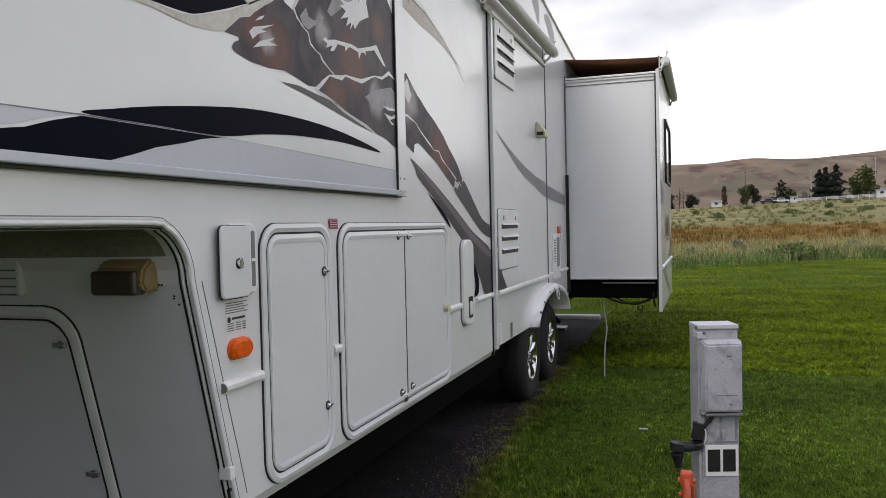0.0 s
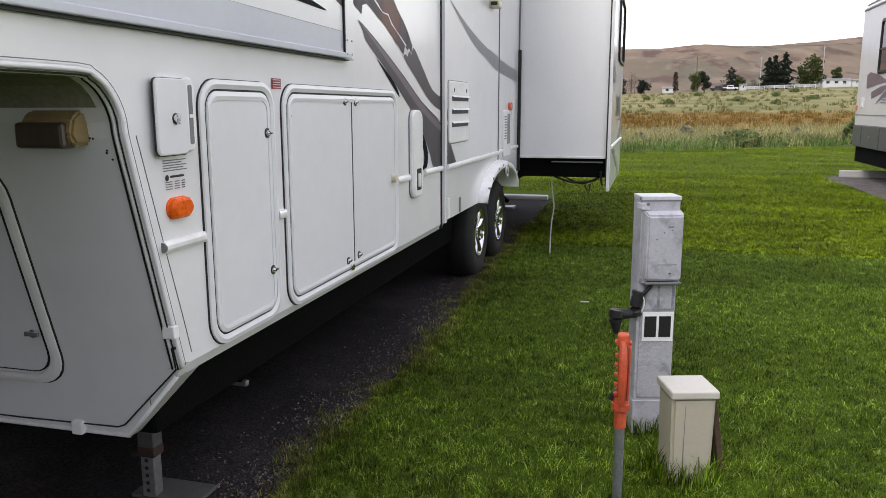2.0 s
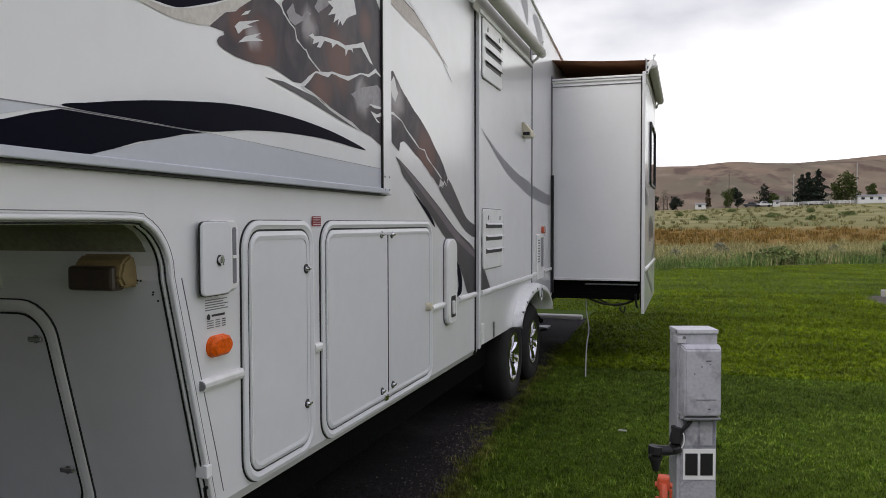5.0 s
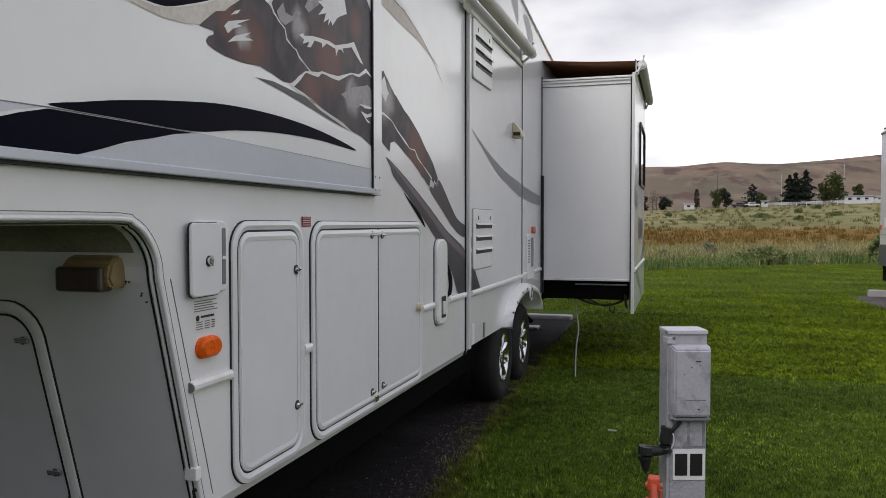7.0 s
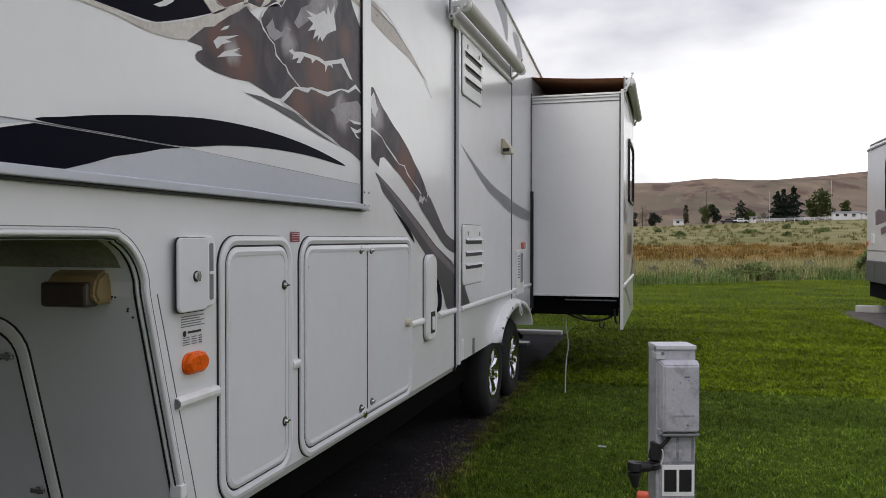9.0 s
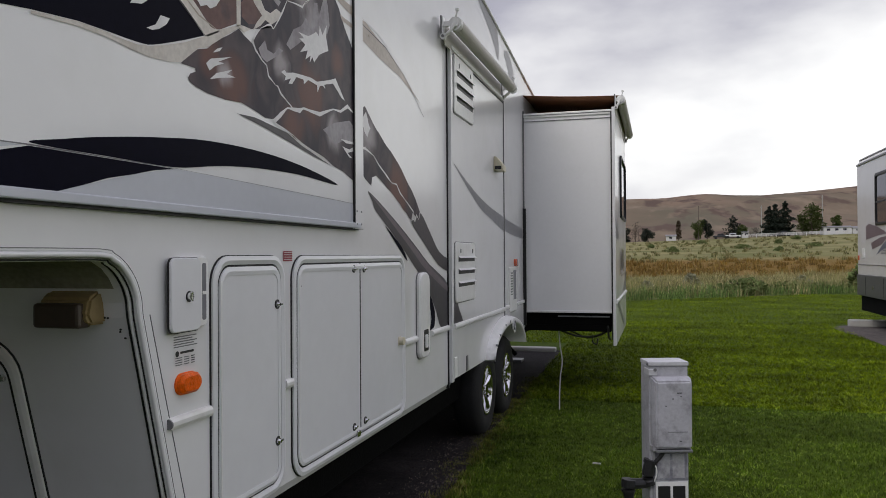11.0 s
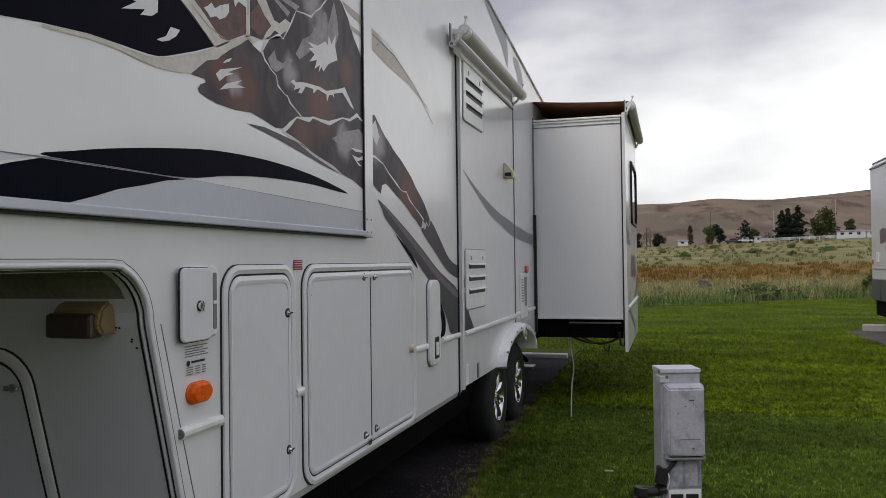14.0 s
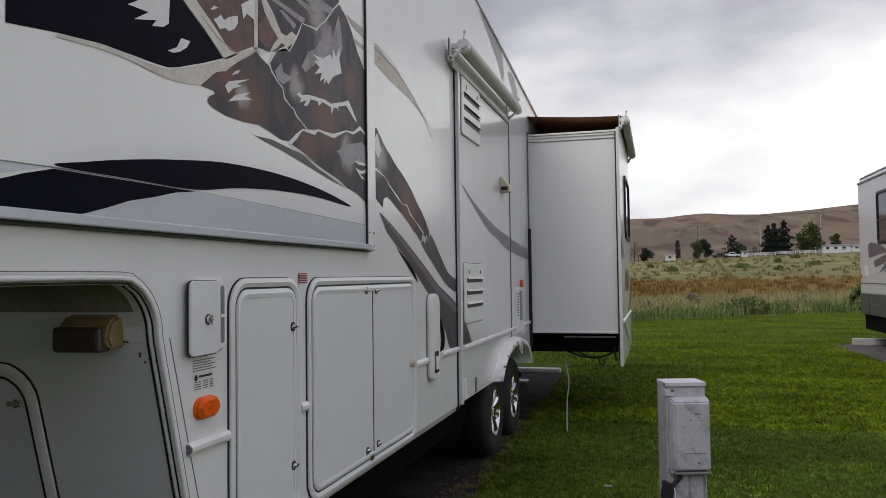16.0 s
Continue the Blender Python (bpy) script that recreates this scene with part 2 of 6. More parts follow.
M_CONIF = mat("conifer_needles", (0.03, 0.04, 0.03), 0.9, var=0.5, scale=0.8, fine=6, spec=0.1)
M_DECID = mat("broad_leaves", (0.075, 0.098, 0.03), 0.9, var=0.5, scale=0.8, fine=6, spec=0.1)
M_POPLAR = mat("bronze_leaves", (0.07, 0.052, 0.03), 0.9, var=0.4, scale=0.8, fine=6, spec=0.1)
M_TWIG = mat("bare_twigs", (0.09, 0.08, 0.07), 0.9, var=0.4, scale=1, spec=0.1)
M_SHRUB = mat("shrub_leaves", (0.15, 0.19, 0.07), 0.9, var=0.5, scale=2, fine=12, spec=0.1)
M_SAGE = mat("sage_leaves", (0.27, 0.27, 0.18), 0.9, var=0.35, scale=2, fine=12, spec=0.1)
M_HOUSE = mat("pale_siding", (0.62, 0.62, 0.62), 0.6, var=0.06, scale=1)
M_ROOFG = mat("grey_roofing", (0.22, 0.22, 0.23), 0.8, var=0.1)
M_DGREY = mat("dark_grey_paint", (0.085, 0.088, 0.092), 0.4, var=0.1)
M_BLUEG = mat("blue_grey_film", (0.12, 0.14, 0.20), 0.35, var=0.1)
M_PURPLE = mat("plum_film", (0.16, 0.11, 0.13), 0.35, var=0.1)
M_CAR = mat("dark_car_paint", (0.03, 0.032, 0.036), 0.25, coat=0.5)


def asphalt():
    m = mat("asphalt", (0.0165, 0.0150, 0.0148), 0.95, spec=0.08, var=0.25, scale=2.2, fine=120, bump=0.6, stain=(0.045, 0.040, 0.040), stain_amt=0.55, stain_scale=1.2)
    nt = m.node_tree
    v = nt.nodes.new("ShaderNodeTexVoronoi")
    v.inputs["Scale"].default_value = 140
    tc = nt.nodes.new("ShaderNodeTexCoord")
    nt.links.new(tc.outputs["Object"], v.inputs["Vector"])
    p = nt.nodes["Principled BSDF"]
    src = p.inputs["Base Color"].links[0].from_socket
    r = nt.nodes.new("ShaderNodeMapRange")
    r.inputs["From Min"].default_value, r.inputs["From Max"].default_value = 0.0, 1.0
    r.inputs["To Min"].default_value, r.inputs["To Max"].default_value = 0.35, 2.3
    nt.links.new(v.outputs["Color"], r.inputs["Value"])
    s = nt.nodes.new("ShaderNodeVectorMath")
    s.operation = "SCALE"
    nt.links.new(src, s.inputs[0])
    nt.links.new(r.outputs["Result"], s.inputs["Scale"])
    nt.links.new(s.outputs["Vector"], p.inputs["Base Color"])
    return m


def ground_mat():
    """Lawn near by, rough grass, a rust-coloured strip, pale field and brown hills beyond, by place in the land."""
    m = bpy.data.materials.new("land")
    m.use_nodes = True
    nt = m.node_tree
    n, l = nt.nodes, nt.links.new
    p = n["Principled BSDF"]
    p.inputs["Roughness"].default_value = 0.95
    p.inputs["Specular IOR Level"].default_value = 0.1
    tc = n.new("ShaderNodeTexCoord")
    sep = n.new("ShaderNodeSeparateXYZ")
    l(tc.outputs["Object"], sep.inputs[0])

    def nz(scale, detail=5, stretch=None):
        t = n.new("ShaderNodeTexNoise")
        t.inputs["Scale"].default_value, t.inputs["Detail"].default_value = scale, detail
        if stretch:
            mp = n.new("ShaderNodeMapping")
            mp.inputs["Scale"].default_value = stretch
            l(tc.outputs["Object"], mp.inputs["Vector"])
            l(mp.outputs["Vector"], t.inputs["Vector"])
        else:
            l(tc.outputs["Object"], t.inputs["Vector"])
        return t.outputs["Fac"]

    def two(fac, a, b, lo=0.35, hi=0.65):
        r = n.new("ShaderNodeMapRange")
        r.inputs["From Min"].default_value, r.inputs["From Max"].default_value = lo, hi
        l(fac, r.inputs["Value"])
        mx = n.new("ShaderNodeMix")
        mx.data_type = "RGBA"
        for k, c in (("A", a), ("B", b)):
            if isinstance(c, tuple):
                mx.inputs[k].default_value = (*c, 1)
            else:
                l(c, mx.inputs[k])
        l(r.outputs["Result"], mx.inputs["Factor"])
        return mx.outputs["Result"]

    def wob(k, fac):
        a = n.new("ShaderNodeMath")
        a.operation = "MULTIPLY_ADD"
        a.inputs[1].default_value = k
        l(fac, a.inputs[0])
        l(sep.outputs["Y"], a.inputs[2])
        return a.outputs["Value"]

    lawn = two(nz(0.9), (0.038, 0.063, 0.004), (0.060, 0.094, 0.006))
    lawn = two(nz(45, 3), lawn, (0.034, 0.058, 0.004), 0.52, 0.75)
    lawn = two(nz(0.35, 3), lawn, (0.075, 0.09, 0.015), 0.60, 0.85)
    rough = two(nz(1.1), (0.16, 0.15, 0.075), (0.075, 0.10, 0.03))
    rust = two(nz(0.5, 5, (0.3, 1.2, 1)), (0.19, 0.105, 0.022), (0.15, 0.105, 0.028))
    field = two(nz(0.10, 6, (0.35, 1, 1)), (0.24, 0.215, 0.10), (0.135, 0.14, 0.05), 0.40, 0.62)
    field = two(nz(0.9, 4), field, (0.09, 0.105, 0.05), 0.62, 0.8)
    hill = two(nz(0.006, 8, (1, 0.3, 1)), (0.200, 0.142, 0.098), (0.118, 0.104, 0.070), 0.40, 0.60)
    hill = two(nz(0.035, 10, (1, 0.2, 1)), hill, (0.10, 0.068, 0.052), 0.51, 0.60)
    hill = two(nz(0.05, 7, (1, 0.15, 1)), hill, (0.215, 0.165, 0.115), 0.52, 0.72)
    slant = n.new("ShaderNodeMath")
    slant.operation = "MULTIPLY_ADD"
    slant.inputs[1].default_value = -0.8
    l(sep.outputs["X"], slant.inputs[0])
    l(wob(1.2, nz(0.5)), slant.inputs[2])
    wy = slant.outputs["Value"]
    wy2 = wob(22, nz(0.06))
    c = two(wy, lawn, rough, 26.6, 27.2)
    c = two(wob(10, nz(0.12)), c, rust, 58, 66)
    c = two(wy2, c, field, 122, 140)
    c = two(wob(60, nz(0.03)), c, hill, 330, 420)
    l(c, p.inputs["Base Color"])
    bp = n.new("ShaderNodeBump")
    bp.inputs["Strength"].default_value, bp.inputs["Distance"].default_value = 0.5, 0.03
    l(nz(30, 4), bp.inputs["Height"])
    l(bp.outputs["Normal"], p.inputs["Normal"])
    return m


def blade_mat(name, c1, c2, c3):
    m = bpy.data.materials.new(name)
    m.use_nodes = True
    nt = m.node_tree
    n, l = nt.nodes, nt.links.new
    p = n["Principled BSDF"]
    p.inputs["Roughness"].default_value = 0.5
    p.inputs["Specular IOR Level"].default_value = 0.1
    g = n.new("ShaderNodeNewGeometry")
    r = n.new("ShaderNodeValToRGB")
    e = r.color_ramp.elements
    e[0].color, e[1].color = (*c1, 1), (*c2, 1)
    e[1].position = 0.7
    k = e.new(1.0)
    k.color = (*c3, 1)
    l(g.outputs["Random Per Island"], r.inputs["Fac"])
    tc = n.new("ShaderNodeTexCoord")
    nz = n.new("ShaderNodeTexNoise")
    nz.inputs["Scale"].default_value, nz.inputs["Detail"].default_value = 1.0, 4
    mp = n.new("ShaderNodeMapping")
    mp.inputs["Rotation"].default_value = (0, 0, radians(12))
    mp.inputs["Scale"].default_value = (0.55, 1.1, 1.0)
    l(tc.outputs["Object"], mp.inputs["Vector"])
    l(mp.outputs["Vector"], nz.inputs["Vector"])
    mr = n.new("ShaderNodeMapRange")
    mr.inputs["From Min"].default_value, mr.inputs["From Max"].default_value = 0.3, 0.7
    mr.inputs["To Min"].default_value, mr.inputs["To Max"].default_value = 0.5, 1.45
    l(nz.outputs["Fac"], mr.inputs["Value"])
    nf = n.new("ShaderNodeTexNoise")
    nf.inputs["Scale"].default_value, nf.inputs["Detail"].default_value = 11.0, 3
    l(tc.outputs["Object"], nf.inputs["Vector"])
    mf = n.new("ShaderNodeMapRange")
    mf.inputs["From Min"].default_value, mf.inputs["From Max"].default_value = 0.35, 0.65
    mf.inputs["To Min"].default_value, mf.inputs["To Max"].default_value = 0.4, 1.4
    l(nf.outputs["Fac"], mf.inputs["Value"])
    mm = n.new("ShaderNodeMath")
    mm.operation = "MULTIPLY"
    l(mr.outputs["Result"], mm.inputs[0])
    l(mf.outputs["Result"], mm.inputs[1])
    s = n.new("ShaderNodeVectorMath")
    s.operation = "SCALE"
    l(r.outputs["Color"], s.inputs[0])
    l(mm.outputs["Value"], s.inputs["Scale"])
    l(s.outputs["Vector"], p.inputs["Base Color"])
    return m


M_ASPHALT = asphalt()
M_GRAVEL = mat("grey_gravel", (0.105, 0.093, 0.088), 0.95, spec=0.1, var=0.35, scale=3, fine=45, bump=0.8, stain=(0.18, 0.158, 0.15), stain_amt=0.7, stain_scale=8)
M_GROUND = ground_mat()
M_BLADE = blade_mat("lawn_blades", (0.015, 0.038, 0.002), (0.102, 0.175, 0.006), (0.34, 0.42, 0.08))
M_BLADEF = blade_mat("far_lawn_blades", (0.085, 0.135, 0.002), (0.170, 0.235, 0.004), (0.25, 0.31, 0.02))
M_BLADEY = blade_mat("edge_blades", (0.07, 0.09, 0.014), (0.19, 0.19, 0.035), (0.32, 0.29, 0.10))
M_TALL = blade_mat("tall_grass_blades", (0.19, 0.20, 0.06), (0.38, 0.34, 0.16), (0.50, 0.43, 0.24))
M_FIELD = blade_mat("field_blades", (0.13, 0.14, 0.05), (0.25, 0.23, 0.10), (0.33, 0.28, 0.15))
M_TALLG = blade_mat("green_tall_blades", (0.08, 0.14, 0.035), (0.16, 0.25, 0.07), (0.26, 0.30, 0.11))
M_TALLR = blade_mat("rust_grass_blades", (0.17, 0.105, 0.022), (0.25, 0.155, 0.04), (0.25, 0.20, 0.07))


# ---- building helpers ----
def part(name, bm, material, parent=None, label="", smooth=False):
    me = bpy.data.meshes.new(name)
    bmesh.ops.recalc_face_normals(bm, faces=bm.faces)
    bm.to_mesh(me)
    bm.free()
    me.materials.append(material)
    if smooth:
        for f in me.polygons:
            f.use_smooth = True
    ob = new(name, me)
    if parent is not None:
        ob.parent = parent
    if label:
        ob["label"] = label
    return ob


def thing(name, label, category, group="", at=(0, 0, 0), kind=""):
    ob = new(name)
    ob.empty_display_size = 0.1
    ob.location = at
    return tagged(ob, label, category, group, kind)


def box(x0, x1, y0, y1, z0, z1, bev=0.0, bm=None, seg=2):
    own = bm is None
    b = bmesh.new()
    bmesh.ops.create_cube(b, size=1)
    for v in b.verts:
        v.co = Vector(((x0 + x1) / 2 + v.co.x * (x1 - x0), (y0 + y1) / 2 + v.co.y * (y1 - y0), (z0 + z1) / 2 + v.co.z * (z1 - z0)))
    if bev:
        bmesh.ops.bevel(b, geom=b.edges[:], offset=bev, segments=seg, affect="EDGES", profile=0.5)
    if own:
        return b
    join(bm, b)
    return bm


def join(bm, b):
    me = bpy.data.meshes.new("tmp")
    b.to_mesh(me)
    b.free()
    bm.from_mesh(me)
    bpy.data.meshes.remove(me)
    return bm


def cyl(r, a, b, bm=None, seg=16, r2=None):
    """A closed cylinder from a to b."""
    a, b = Vector(a), Vector(b)
    t = bmesh.new()
    bmesh.ops.create_cone(t, cap_ends=True, segments=seg, radius1=r, radius2=r if r2 is None else r2, depth=(b - a).length)
    q = (b - a).to_track_quat("Z", "Y").to_matrix().to_4x4()
    bmesh.ops.transform(t, matrix=Matrix.Translation((a + b) / 2) @ q, verts=t.verts)
    if bm is None:
        return t
    return join(bm, t)


def smooth_path(pts, n=6):
    pts = [Vector(p) for p in pts]
    out = []
    for i in range(len(pts) - 1):
        p0, p1, p2, p3 = pts[max(i - 1, 0)], pts[i], pts[i + 1], pts[min(i + 2, len(pts) - 1)]
        for k in range(n):
            t = k / n
            out.append(0.5 * ((2 * p1) + (p2 - p0) * t + (2 * p0 - 5 * p1 + 4 * p2 - p3) * t * t + (3 * p1 - p0 - 3 * p2 + p3) * t ** 3))
    out.append(pts[-1])
    return out


def tube(pts, r, bm=None, seg=8, n=6):
    path = smooth_path(pts, n)
    b = bmesh.new() if bm is None else bm
    rings = []
    for i, p in enumerate(path):
        d = (path[min(i + 1, len(path) - 1)] - path[max(i - 1, 0)]).normalized()
        q = d.to_track_quat("Z", "Y")
        rings.append([b.verts.new(p + q @ Vector((r * math.cos(2 * math.pi * k / seg), r * math.sin(2 * math.pi * k / seg), 0))) for k in range(seg)])
    for u, v in zip(rings, rings[1:]):
        for k in range(seg):
            b.faces.new((u[k], u[(k + 1) % seg], v[(k + 1) % seg], v[k]))
    b.faces.new(rings[0][::-1])
    b.faces.new(rings[-1])
    return b


def rrect(y0, y1, z0, z1, r, n=6):
    out = []
    for cy, cz, a0 in ((y1 - r, z1 - r, 0), (y0 + r, z1 - r, 90), (y0 + r, z0 + r, 180), (y1 - r, z0 + r, 270)):
        for k in range(n + 1):
            a = radians(a0 + 90 * k / n)
            out.append((cy + r * math.cos(a), cz + r * math.sin(a)))
    return out


def plate(outline, x0, x1, bev=0.0):
    """A plate of outline (y, z) between x0 and x1; bev rounds its outer rim."""
    b = bmesh.new()
    cy = sum(p[0] for p in outline) / len(outline)
    cz = sum(p[1] for p in outline) / len(outline)
    wy = max(p[0] for p in outline) - min(p[0] for p in outline)
    wz = max(p[1] for p in outline) - min(p[1] for p in outline)
    rings = []
    for x, off in ((x0, 0), (x1 - bev, 0), (x1, bev)):
        rings.append([b.verts.new((x, cy + (p[0] - cy) * (1 - 2 * off / wy), cz + (p[1] - cz) * (1 - 2 * off / wz))) for p in outline])
    m = len(outline)
    for u, v in zip(rings, rings[1:]):
        for k in range(m):
            b.faces.new((u[k], u[(k + 1) % m], v[(k + 1) % m], v[k]))
    b.faces.new(rings[0][::-1])
    b.faces.new(rings[-1])
    return b


def ring(outer, inner, x0, x1, xi=None):
    """A frame between two outlines of equal length; xi is the height of its inner rim."""
    b = bmesh.new()
    xi = x1 if xi is None else xi
    mid = [((o[0] + i[0]) / 2, (o[1] + i[1]) / 2) for o, i in zip(outer, inner)]
    loops = [[b.verts.new((x, p[0], p[1])) for p in o] for x, o in ((x0, outer), (x1 * 0.75, outer), (x1, mid), (xi, inner), (x0, inner))]
    m = len(outer)
    for u, v in zip(loops, loops[1:]):
        for k in range(m):
            b.faces.new((u[k], u[(k + 1) % m], v[(k + 1) % m], v[k]))
    return b


def spline(pts, n=5):
    """A closed smooth outline through (y, z) points."""
    m, out = len(pts), []
    for i in range(m):
        p0, p1, p2, p3 = (Vector(pts[(i + k - 1) % m]) for k in range(4))
        for k in range(n):
            t = k / n
            out.append(0.5 * ((2 * p1) + (p2 - p0) * t + (2 * p0 - 5 * p1 + 4 * p2 - p3) * t * t + (3 * p1 - p0 - 3 * p2 + p3) * t ** 3))
    return [(p.x, p.y) for p in out]


def jagged(pts, amp=0.012, step=0.03, seed=1):
    rnd, out = random.Random(seed), []
    m = len(pts)
    for i in range(m):
        a, b = Vector(pts[i]), Vector(pts[(i + 1) % m])
        k = max(1, int((b - a).length / step))
        for j in range(k):
            p = a.lerp(b, j / k)
            if j:
                p += Vector((rnd.uniform(-amp, amp), rnd.uniform(-amp, amp)))
            out.append((p.x, p.y))
    return out


def film(name, outline, x, material, parent):
    """A vinyl film on a wall that faces +x."""
    b = bmesh.new()
    f = b.faces.new([b.verts.new((x, p[0], p[1])) for p in outline])
    f.normal_update()
    bmesh.ops.triangulate(b, faces=[f])
    for fc in b.faces:
        fc.normal_update()
        if fc.normal.x < 0:
            fc.normal_flip()
    me = bpy.data.meshes.new(name)
    b.to_mesh(me)
    b.free()
    me.materials.append(material)
    ob = new(name, me)
    ob.parent = parent
    return ob


def line(pts, w):
    """The outline of a drawn line of width w along (y, z) points."""
    up, dn = [], []
    for i, p in enumerate(pts):
        d = (Vector(pts[min(i + 1, len(pts) - 1)]) - Vector(pts[max(i - 1, 0)])).normalized()
        k = w * (0.6 + 0.4 * math.sin(i * 2.1)) / 2
        up.append((p[0] - d.y * k, p[1] + d.x * k))
        dn.append((p[0] + d.y * k, p[1] - d.x * k))
    return up + dn[::-1]


def plane_strip(name, y0, y1, z0, z1, x, material, parent):
    return film(name, [(y0, z0), (y1, z0), (y1, z1), (y0, z1)], x, material, parent)


# ---- land ----
def land_height(x, y):
    """Level lawn, a field that climbs gently, a long brown hill behind it."""
    if y < 32:
        return 0.0
    z = 0.7 * min(1, max(0, (y - 60) / 60)) ** 1.5
    if y > 120:
        k = min(1, (y - 120) / 130)
        z += k * (5.0 + 0.03 * max(-60, min(120, x)))
    if y > 250:
        z += (y - 250) * 0.012
    if y > 420:
        k = min(1, (y - 420) / 1080)
        ridge = 101 + 5.5 * math.exp(-((x - 70) / 42) ** 2) + 0.08 * min(400, max(0, x - 165)) - 0.02 * max(0, -60 - x) + 1.2 * noise.noise((x / 40, 3.1, 0))
        s = k * k * (3 - 2 * k)
        z = z * (1 - s) + ridge * s
        z += 16 * s * (1 - s) * noise.noise((x / 170, y / 240, 2.0)) * 2 + 5 * s * (1 - s) * noise.noise((x / 45, y / 90, 5.0)) * 2
    if y > 1500:
        z -= (y - 1500) * 0.02
    return z


def build_ground():
    ys = [-60, -30, -10, 0, 10, 20, 26, 30, 32] + [32 + 4 * k for k in range(1, 30)] + [150 + 12 * k for k in range(1, 24)] + [430 + 18 * k for k in range(1, 62)] + [1600, 1900, 2400]
    xs = [-2200, -1500, -1000, -700, -500] + [-400 + 14 * k for k in range(86)] + [850, 1000, 1300, 1800, 2600]
    verts = [(x, y, land_height(x, y)) for y in ys for x in xs]
    w = len(xs)
    faces = [(j * w + i, j * w + i + 1, (j + 1) * w + i + 1, (j + 1) * w + i) for j in range(len(ys) - 1) for i in range(w - 1)]
    me = bpy.data.meshes.new("ground")
    me.from_pydata(verts, [], faces)
    me.materials.append(M_GROUND)
    for f in me.polygons:
        f.use_smooth = True
    return tagged(new("ground", me), "green mown lawn running out to dry field and brown hills", "ground", kind="structure")


build_ground()


def pad(name, label, edge, x_far, z=0.012, material=None):
    """A strip of asphalt; edge lists (x, y) along its grass side."""
    b = bmesh.new()
    rnd = random.Random(4)
    path = smooth_path([(x, y, 0) for x, y in edge], 14)
    near, far, top = [], [], []
    for p in path:
        j = rnd.uniform(-0.02, 0.02)
        near.append((b.verts.new((p.x + j, p.y, z)), b.verts.new((p.x + j, p.y, -0.05))))
        far.append(b.verts.new((x_far, p.y, z)))
    for (a, a0), (c, c0), d, e in zip(near, near[1:], far, far[1:]):
        b.faces.new((a, c, e, d))
        b.faces.new((a0, c0, c, a))
    return tagged(part(name, b, material or M_ASPHALT), label, "pavement", kind="structure")


pad("pavement", "dark worn asphalt parking pad with loose gravel", [(0.16, -12), (0.12, 0), (0.08, 2.0), (0.045, 2.8), (0.025, 3.2), (0.045, 3.8), (0.07, 4.5), (0.055, 5.3), (-0.03, 6.7), (-0.06, 9), (-0.12, 12.0), (-0.13, 12.7)], -4.5)
pad("pavement_2", "grey gravelled parking pad beside the lawn", [(5.25, -6), (5.0, 8), (5.0, 13.4), (4.98, 15.5), (4.86, 17.4), (5.1, 18.1), (5.6, 18.4)], 9.5, material=M_GRAVEL)


# unseen plain wall added beyond the trailer to block low skylight beneath it
M_SKYBLOCK = mat("dull_green_grey_wall", (0.05, 0.055, 0.045), 0.9, var=0.3, scale=0.6, fine=4)
tagged(part("sky_block_wall", box(-6.3, -6.0, -12, 16, 0, 4.2), M_SKYBLOCK), "unseen dull grey-green wall added to block low skylight", "wall", kind="structure")


# ---- the trailer ----
trailer = thing("fifth_wheel_trailer", "white travel trailer with dark mountain graphics parked on asphalt", "trailer", at=(-1.2, 6, 0))
trailer.location = (0, 0, 0)


def belly(y):
    """Height of the trailer's lower edge along its length."""
    if y < 1.95:
        return 1.545
    if y < 2.10:
        return 1.545 - 0.165 * (1 - math.sqrt(max(0, 1 - ((y - 1.95) / 0.15) ** 2)))
    if y < 2.29:
        return 1.38 - (y - 2.10) / 0.19 * 0.72
    if y < 2.34:
        return 0.66 - (y - 2.29) / 0.05 * 0.04
    if y < 5.44:
        return 0.62
    if y < 6.46:
        return 0.72
    if y < 7.94:
        k = (y - 7.2) / 0.74
        return 0.70 + 0.20 * math.sqrt(max(0, 1 - k ** 4))
    return 0.72


def roof(y):
    if y < 0.6:
        return 3.83 - 0.9 * ((0.6 - y) / 1.1) ** 2
    return 3.83 if y < 6.0 else 3.83 - (y - 6.0) * 0.100


